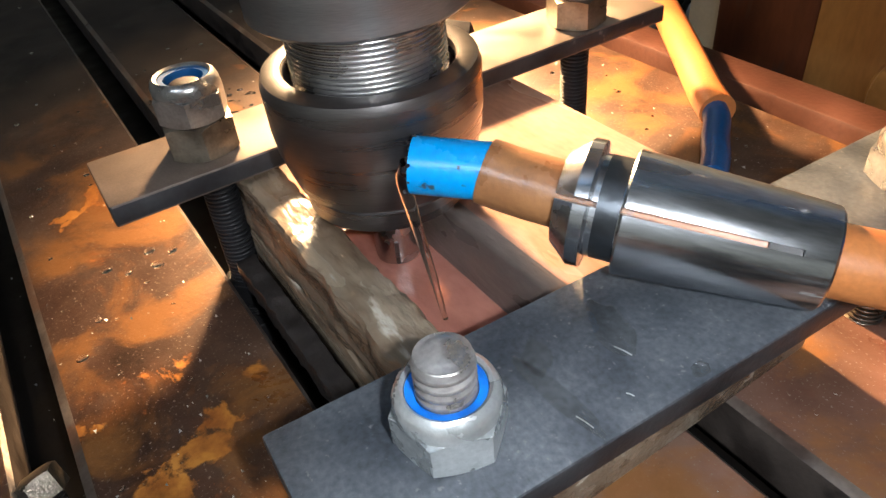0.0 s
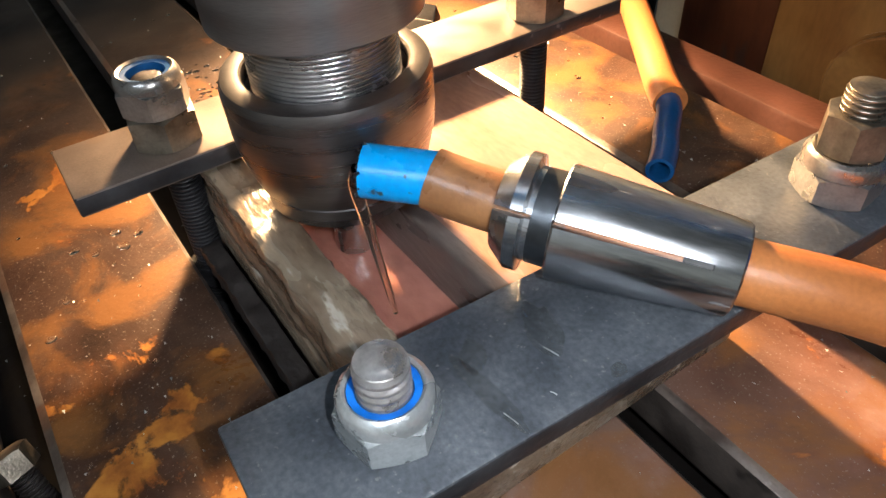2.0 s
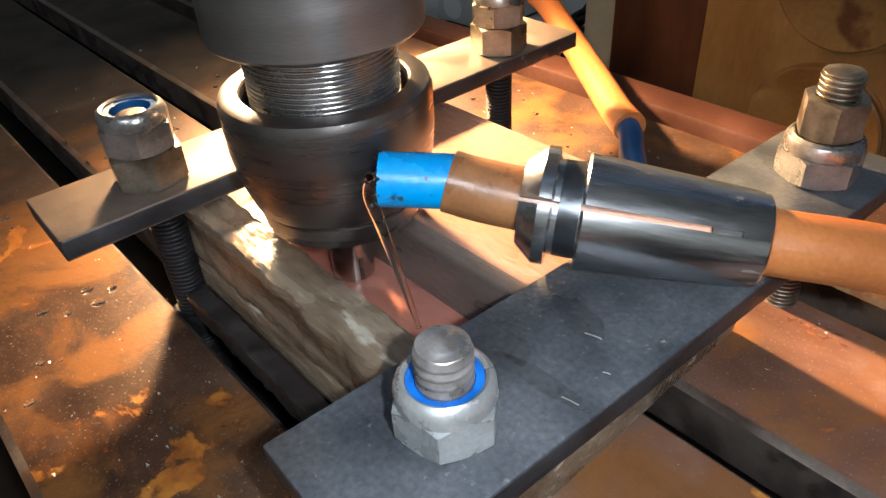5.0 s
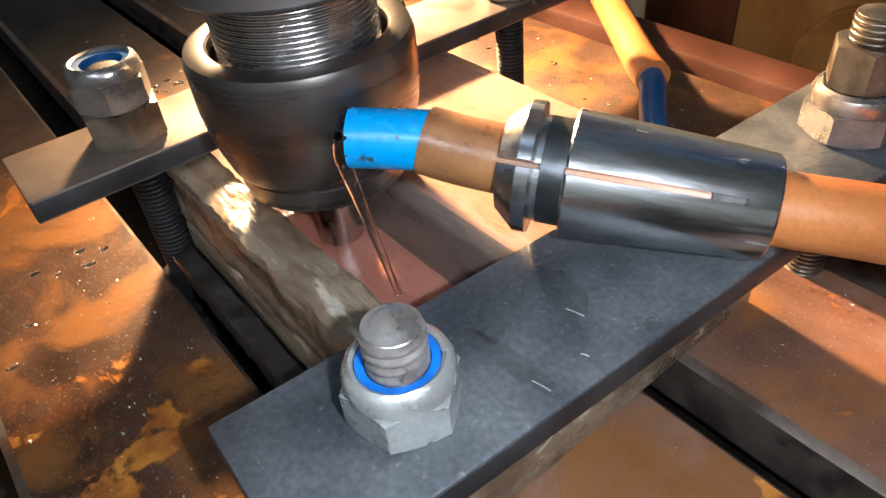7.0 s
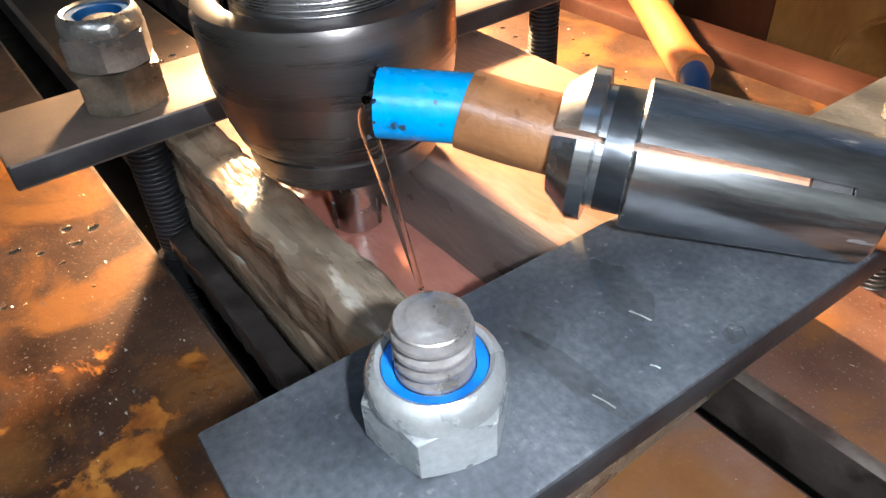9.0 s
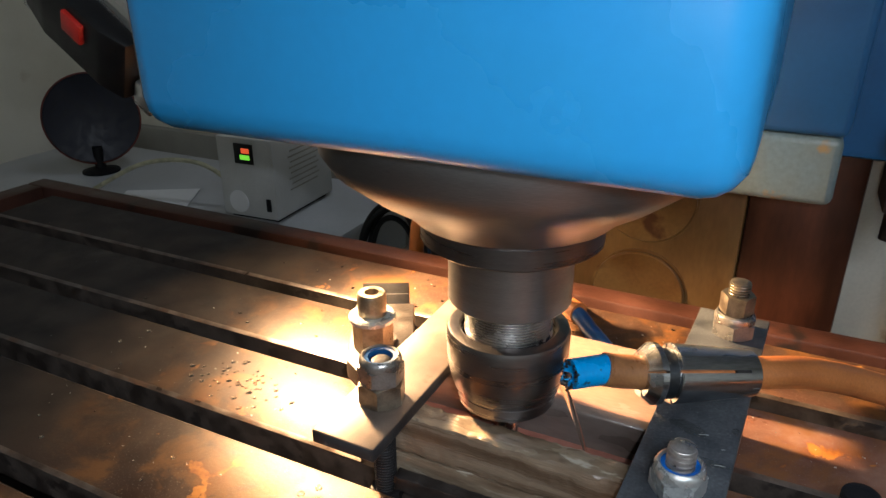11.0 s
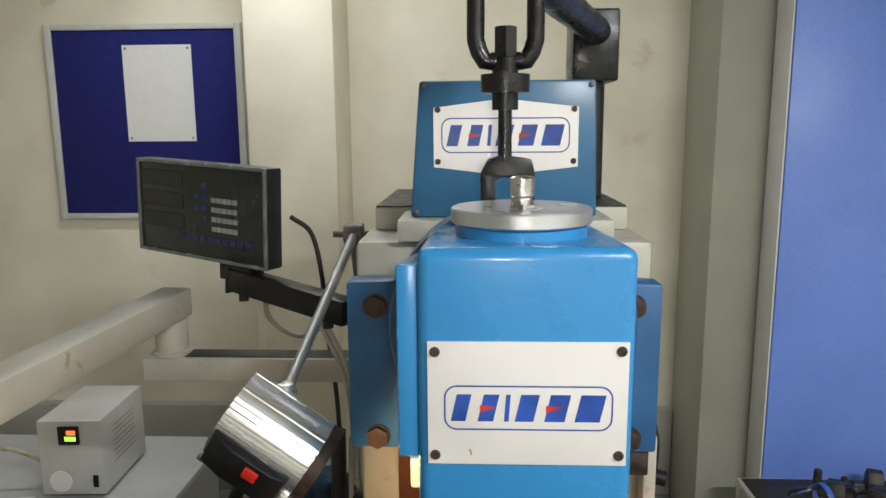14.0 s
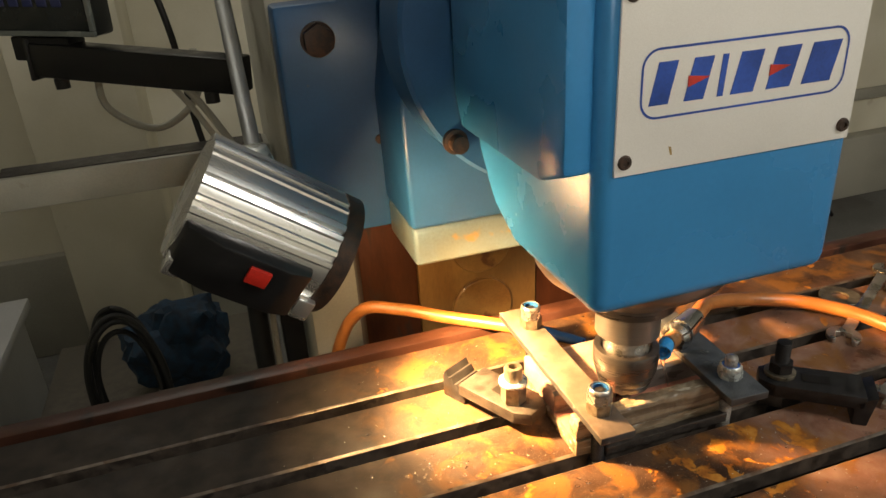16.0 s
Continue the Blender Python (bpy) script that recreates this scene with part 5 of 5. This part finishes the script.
for k in range(46):
    a = rs.uniform(0, 2 * math.pi)
    q = tipv + (sx_ * math.cos(a) + sy_ * math.sin(a)) * rs.uniform(0.0056, 0.0074) + td * rs.uniform(-0.0012, 0.001)
    bm_tube([q, q + Vector((rs.gauss(0, 0.0009), rs.gauss(0, 0.0009), rs.gauss(0, 0.0012)))], rs.uniform(0.0003, 0.0008), 5, 1, bm=sw_bm, curve=False)
part("swarf_fringe", sw_bm, M_BLACK, hose, "black swarf stuck round the mouth")
tail = [C0 + (C1 - C0) * 0.3, C1, (0.146, 0.042, 0.061), (0.178, 0.070, 0.046), (0.225, 0.088, 0.030), (0.272, 0.092, 0.018), (0.335, 0.068, 0.0105), (0.375, 0.010, 0.0095), (0.386, -0.057, 0.0095), (0.372, -0.11, 0.0095),
        (0.345, -0.16, 0.0095), (0.33, -0.26, 0.010), (0.34, -0.36, 0.012), (0.36, -0.44, -0.06), (0.36, -0.46, -0.3), (0.36, -0.46, -0.6), (0.5, -0.5, -1.0)]
part("hose", bm_tube(tail, 0.0088, 20, 10), M_HOSE, hose)
hose2 = thing("spare_hose", "orange hose with a dark blue cut end beside the workpiece", "hose")
h2 = [(-0.30, 0.42, -0.35), (-0.25, 0.33, -0.08), (-0.215, 0.285, 0.012), (-0.165, 0.262, 0.016), (-0.115, 0.2295, 0.0105), (-0.06, 0.1885, 0.0088), (-0.022, 0.159, 0.0087), (-0.007, 0.149, 0.0087)]
part("hose", bm_tube(h2, 0.0085, 20, 8), M_HOSE, hose2)
part("inner_tube", bm_tube([(-0.016, 0.154, 0.0086), (-0.004, 0.145, 0.0078), (0.007, 0.131, 0.0068), (0.018, 0.118, 0.0066), (0.027, 0.105, 0.0066)], 0.0062, 16, 6, inner=0.0045), M_TUBE_DARK, hose2, "dark blue inner tube")

# left step clamp
sc = thing("step_clamp", "brown steel step clamp tightened by a collared nut", "clamp", pose(-0.108, 0.018, 0, 0, 0, 28), "step clamps")


def clamp_parts(t, zr):
    poly = [(-0.022, 0.055), (0.022, 0.055), (0.022, -0.022), (0.013, -0.038), (-0.013, -0.038), (-0.022, -0.022)]
    b = bm_prism(poly, "z", zr, zr + 0.014, 0.0015)
    part("bar", b, M_BLACK if zr > 0.02 else M_TAR, t)
    # flat dark plate imitates the shade inside a slot; the bar is uncut
    part("slot_mark", bm_prism([(-0.007, 0.02), (0.007, 0.02), (0.007, -0.02), (0.0, -0.026), (-0.007, -0.02)], "z", zr + 0.0141, zr + 0.0146), M_SLOT, t, "near-black plate painted as the shaded slot in the bar")
    blk = bm_prism([(0.050, 0.0), (0.082, 0.0), (0.082, zr + 0.012), (0.078, zr + 0.020), (0.074, zr + 0.012), (0.070, zr + 0.014), (0.066, zr + 0.006), (0.062, zr + 0.008), (0.058, zr), (0.050, zr)], "x", -0.018, 0.018, 0.0008)
    part("step_block", blk, M_BLACK, t, "black stepped support block")


clamp_parts(sc, 0.014)
part("post", bm_lathe([(0.010, 0.0285), (0.010, 0.031)], 24), M_TAR, sc)
cnut = thing("collar_nut", "tall steel collar nut with a socket on a step clamp", "nut", pose(-0.108, 0.008, 0.0291))
part("hexagon", bm_hex(0.023, 0.0, 0.022, top=True), M_ZINC_OLD, cnut)
part("collar", bm_lathe([(0.0155, 0.0221), (0.0155, 0.0245), (0.0140, 0.0258), (0.0100, 0.0258)], 40, closed=True), M_ZINC, cnut)
part("stud_end", bm_lathe([(0.0095, 0.0259), (0.0095, 0.039), (0.0085, 0.041), (0.0048, 0.041), (0.0045, 0.032), (0.0, 0.032)], 32), M_ZINC_OLD, cnut, "socketed stud end")

# right step clamp, black
rc = thing("step_clamp", "black steel step clamp with a long stud", "clamp", pose(0.178, -0.078, 0, 0, 0, -128), "step clamps")
poly = [(-0.021, 0.062), (0.021, 0.062), (0.021, -0.022), (0.012, -0.038), (-0.012, -0.038), (-0.021, -0.022)]
part("bar", bm_prism(poly, "z", 0.019, 0.034, 0.0015), M_BLACK, rc)
# another dark plate standing for the slot's shaded inside
part("slot_mark", bm_prism([(-0.007, 0.03), (0.007, 0.03), (0.007, 0.004), (-0.007, 0.004)], "z", 0.0341, 0.0346), M_SLOT, rc, "near-black plate painted as the shaded slot in the bar")
part("heel", bm_prism([(0.052, 0.0), (0.066, 0.0), (0.072, 0.036), (0.052, 0.026)], "x", -0.021, 0.021, 0.0012), M_BLACK, rc)
part("toe_block", bm_box(-0.012, 0.012, -0.036, -0.012, 0.0, 0.0189, 0.001), M_TAR, rc)
stud(0.1658, -0.0655, -0.03, 0.0735, "black threaded stud through a step clamp", M_BLACK, 0.0075)
wn = thing("washer", "thick steel washer under a black stud", "washer", pose(0.1658, -0.0655, 0.0347), "washers")
part("ring", bm_lathe([(0.0155, 0), (0.0155, 0.0035), (0.0140, 0.0042), (0.0085, 0.0042)], 40, closed=False), M_ZINC_OLD, wn)
plain_nut(0.1658, -0.0655, 0.039, 15, "black hexagon nut on a step clamp", M_BLACK, 0.011, 0.022)


def washer(x, y, z, r, label):
    w = thing("washer", label, "washer", pose(x, y, z), "washers")
    part("ring", bm_lathe([(r * 0.42, 0.0), (r * 0.97, 0.0), (r, 0.0006), (r, 0.0026), (r * 0.97, 0.0032), (r * 0.42, 0.0032), (r * 0.42, 0.0)], 40, closed=False), M_ZINC_OLD, w)


washer(0.396, 0.077, 0.0003, 0.026, "rusty steel washer lying on the table")
washer(0.482, 0.056, 0.0003, 0.022, "rusty steel washer lying on the table")
plain_nut(0.523, 0.078, 0.0003, 10, "loose rusty nut lying on the table", M_RUST, 0.012, 0.026, "loose_nut")


def spanner(a, b, w, label):
    """An open-ended spanner lying flat from a to b."""
    a, b = Vector(a), Vector(b)
    L = (b - a).length
    s = thing("spanner", label, "spanner", Matrix.Translation(a) @ pose(0, 0, 0, 0, 0, math.degrees(math.atan2(b.y - a.y, b.x - a.x))), "spanners")
    part("shank", bm_box(w * 0.7, L - w * 0.7, -w * 0.32, w * 0.32, 0.0012, 0.0058, 0.0012), M_SPANNER, s)
    for e, (cx, tw, k) in enumerate(((0.0, 195, 1.0), (L, -15, 0.85))):
        o = []
        R, g = w * 0.92 * k, w * 0.42 * k
        for i in range(25):
            an = radians(38 + 284 * i / 24)
            o.append((R * math.cos(an), R * math.sin(an)))
        o += [(R * 0.72, -g), (-g * 0.35, -g), (-g * 0.75, 0), (-g * 0.35, g), (R * 0.72, g)]
        ca, sa = math.cos(radians(tw)), math.sin(radians(tw))
        o = [(cx + x * ca - y * sa, x * sa + y * ca) for x, y in o]
        part("jaw", bm_prism(o, "z", 0.0003, 0.0068, 0.0006, 1), M_SPANNER, s)


spanner((0.322, -0.002, 0), (0.508, 0.108, 0), 0.021, "chrome open-ended spanner lying across the slots")
spanner((0.262, -0.104, 0), (0.438, -0.066, 0), 0.021, "chrome open-ended spanner lying on the table")
spanner((0.47, -0.135, 0), (0.60, -0.05, 0), 0.018, "chrome open-ended spanner lying on the table")

fit = thing("hose_fitting", "dark round fitting with a brass end lying on the table", "fitting", along((0.588, 0.066, 0.0132), (0.68, 0.092, 0.0132)))
part("brass_end", bm_lathe([(0.0085, 0.0), (0.0115, 0.001), (0.0125, 0.003), (0.0125, 0.013), (0.0115, 0.014)], 32), M_BRASS, fit, "bright brass end")
part("body", bm_lathe([(0.0115, 0.0141), (0.0130, 0.0150), (0.0130, 0.085), (0.0120, 0.0865), (0.0075, 0.0870), (0.0075, 0.095)], 32), M_TAR, fit)

# loose bolt in the front slot
lb = thing("loose_bolt", "dirty hexagon bolt lying in the front slot", "bolt", pose(0.001, -0.160, -0.009, 0, 35, 200))
part("head", bm_hex(0.0135, 0.0, 0.008), M_ZINC_OLD, lb)
part("shank", bm_thread(0.0045, -0.03, 0.0, 0.0015), M_TAR, lb)

# drops of coolant
drops = bmesh.new()
rnd = random.Random(4)


def drop(bm, x, y, z, r):
    bm_lathe([(r, 0.0), (r * 0.92, r * 0.28), (r * 0.6, r * 0.5), (0.0, r * 0.58)], 14, bm, Matrix.Translation((x, y, z)) @ pose(0, 0, 0, 0, 0, rnd.random() * 360) @ Matrix.Diagonal((1, rnd.uniform(0.7, 1.0), 1, 1)))


def off_slot(y):
    return all(abs(y - s) > SW + 0.004 for s in SLOTS) and -0.32 < y < 0.17


for x, y, r in ((-0.0887, -0.1184, 0.0022), (-0.0843, -0.0925, 0.0026), (-0.079, -0.100, 0.0028), (-0.0905, -0.1005, 0.0024), (-0.0426, -0.1372, 0.0022), (-0.06, -0.128, 0.0018)):
    drop(drops, x, y, 0.0001, r)
while len(drops.verts) < 9500:
    x, y = rnd.gauss(0.0, 0.22), rnd.uniform(-0.3, 0.17)
    if off_slot(y) and not (-0.08 < x < 0.11 and -0.07 < y < 0.062):
        drop(drops, x, y, 0.0001, rnd.choice((0.0006, 0.0008, 0.0011, 0.0016)))
for k in range(60):
    drop(drops, -0.195 + rnd.gauss(0, 0.02), -0.028 + rnd.gauss(0, 0.010), 0.0001, rnd.choice((0.0008, 0.0014, 0.002)))
unshadowed(tagged(mesh_object("coolant_drops", drops, M_WATER), "clear coolant drops scattered on the table", "drops", kind="stuff"))
chips = bmesh.new()
for k in range(900):
    x, y = rnd.gauss(0.03, 0.16), rnd.uniform(-0.3, 0.17)
    inside = -0.09 < x < 0.12 and -0.067 < y < 0.062
    if inside:
        continue
    s, z = rnd.uniform(0.0003, 0.0011), 0.0 if off_slot(y) else -0.0318
    if z < 0 and min(abs(y - q) for q in SLOTS) > 0.006:
        continue
    chips.faces.new([chips.verts.new((x + s * math.cos(a + k), y + s * 0.6 * math.sin(a + k), z + 0.0003 + s * 0.5 * (i_ % 2))) for i_, a in enumerate((0, 2.0, 3.9))])
tagged(mesh_object("metal_chips", chips, M_ZINC), "tiny bright metal chips on the table and in the slots", "chips", kind="stuff")
wet = thing("coolant_film", "clear coolant puddles on the grey strap", "puddle", pose(0, 0, 0.0527))


def puddle(name, cx, cy, rx, ry, turn, h=0.0011):
    own = bmesh.new()
    c = own.verts.new((0, 0, h))
    r1 = [own.verts.new((0.8 * math.cos(a), 0.8 * math.sin(a), h * 0.9)) for a in [2 * math.pi * k / 36 for k in range(36)]]
    r2 = [own.verts.new((math.cos(a), math.sin(a), 0.0)) for a in [2 * math.pi * k / 36 for k in range(36)]]
    for k in range(36):
        own.faces.new((c, r1[k], r1[(k + 1) % 36]))
        own.faces.new((r1[k], r2[k], r2[(k + 1) % 36], r1[(k + 1) % 36]))
    for v in own.verts:
        f = 1 + 0.35 * noise.noise(Vector((v.co.x * 1.4 + cx * 300, v.co.y * 1.4, 0)))
        v.co.x, v.co.y = v.co.x * rx * f, v.co.y * ry * f
    own.transform(pose(cx, cy, 0, 0, 0, turn))
    part(name, own, M_FILM, wet)


puddle("puddle", 0.0955, -0.0225, 0.0098, 0.0042, -23)
puddle("puddle", 0.1035, -0.046, 0.0140, 0.0026, 4)
puddle("puddle", 0.117, -0.0167, 0.0020, 0.0022, 0, 0.0013)
puddle("puddle", 0.0925, -0.0425, 0.0058, 0.0032, -30)

unshadowed(wet)
# lamp glints at the puddle ends, modelled as thin bright slivers
glints = thing("swarf_curls", "thin bright slivers modelled as lamp glints on the wet strap", "swarf", pose(0, 0, 0.0533))
for x, y, a, L in ((0.1030, -0.0262, 14, 0.0045), (0.1125, -0.0465, 10, 0.0045), (0.113, -0.034, 20, 0.0018)):
    dx, dy = L * 0.5 * math.cos(radians(a)), L * 0.5 * math.sin(radians(a))
    part("sliver", bm_tube([(x - dx, y - dy, 0.0), (x, y, 0.0002), (x + dx, y + dy, 0.0001)], 0.00014, 6, 4), M_ZINC, glints)

# clutter behind
blue = thing("cloth_bundle", "crumpled dark blue cloth bundle on a low shelf", "cloth", pose(-0.56, 1.25, -0.52))
cb = bmesh.new()
bmesh.ops.create_icosphere(cb, subdivisions=4, radius=1)
for v in cb.verts:
    f = 1 + 0.35 * noise.noise(v.co * 1.7) + 0.16 * noise.noise(v.co * 5)
    v.co = Vector((v.co.x * 0.14 * f, v.co.y * 0.11 * f, max(-0.13, v.co.z * 0.13 * f)))
part("cloth", cb, M_CLOTH, blue)
shelf = thing("low_shelf", "dark grimy steel shelf behind the machine", "shelf")
part("top", bm_box(-0.95, -0.32, 0.95, 1.6, -0.68, -0.652, 0.004), M_CAST, shelf)
part("side_panel", bm_box(-0.94, -0.92, 0.97, 1.58, FLOOR, -0.681), M_CAST, shelf)
part("side_panel", bm_box(-0.36, -0.34, 0.97, 1.58, FLOOR, -0.681), M_CAST, shelf)
coil = thing("cable_coil", "coiled black cable standing on the shelf", "cable", pose(-0.66, 0.985, -0.44, 84, 0, 6))
rc_ = random.Random(3)
for k in range(9):
    ph, ra, rb, dz = rc_.uniform(0, 6), rc_.uniform(0.062, 0.086), rc_.uniform(0.165, 0.19), rc_.uniform(-0.03, 0.035)
    part("turn_of_cable", bm_tube([(ra * math.cos(2 * math.pi * i / 24 + ph), -0.195 + rb + rb * math.sin(2 * math.pi * i / 24 + ph), dz + 0.010 * math.sin(i * 0.8 + k)) for i in range(25)], 0.0065, 8, 2), M_RUBBER, coil)


# ---- what moves ----
STREAM = Vector((0.0385, -0.0402, 0.0705))
stream = thing("coolant_stream", "thin clear stream of coolant running from the tube", "stream", Matrix.Translation(STREAM))
sp = [(-0.0016, 0.0, 0.0075), (-0.0034, -0.001, 0.0015), (0.0, -0.001, -0.008), (0.0035, -0.0008, -0.018), (0.0072, -0.0004, -0.030), (0.0100, 0.0, -0.0405)]
part("stream", bm_tube(sp, (0.0024, 0.0008), 12, 6), M_WATER, stream)

unshadowed(stream)


# the torch of the phone that films: its glint and its close shadows go along the machine
torch = thing("phone_torch", "small lit white torch in a black rim", "torch", look(*PATH[0][1:]))
part("rim", bm_lathe([(0.0040, 0.0), (0.0052, 0.0), (0.0052, 0.004), (0.0040, 0.004)], 24), M_PLASTIC, torch, m=pose(0.026, 0.006, 0.011))
part("glass", bm_lathe([(0.0, 0.0002), (0.0036, 0.0002), (0.0036, 0.0012), (0.0, 0.0012)], 24), M_TORCH, torch, "lit white torch glass", m=pose(0.026, 0.006, 0.0098))


def motions():
    walk(torch, [(t, look(eye, target, roll)) for t, eye, target, roll in PATH])
    rows = [(0.1 * k, pose(0, -0.029, 0, 0, 0, 70.0 * k)) for k in range(161)]
    walk(spindle, rows)
    sway = [(0.25 * k, Matrix.Translation(STREAM) @ pose(0, 0, 0, 1.6 * math.sin(2.3 * k), 1.8 * math.sin(1.1 * k + 0.6), 0)) for k in range(65)]
    walk(stream, sway)


motions()
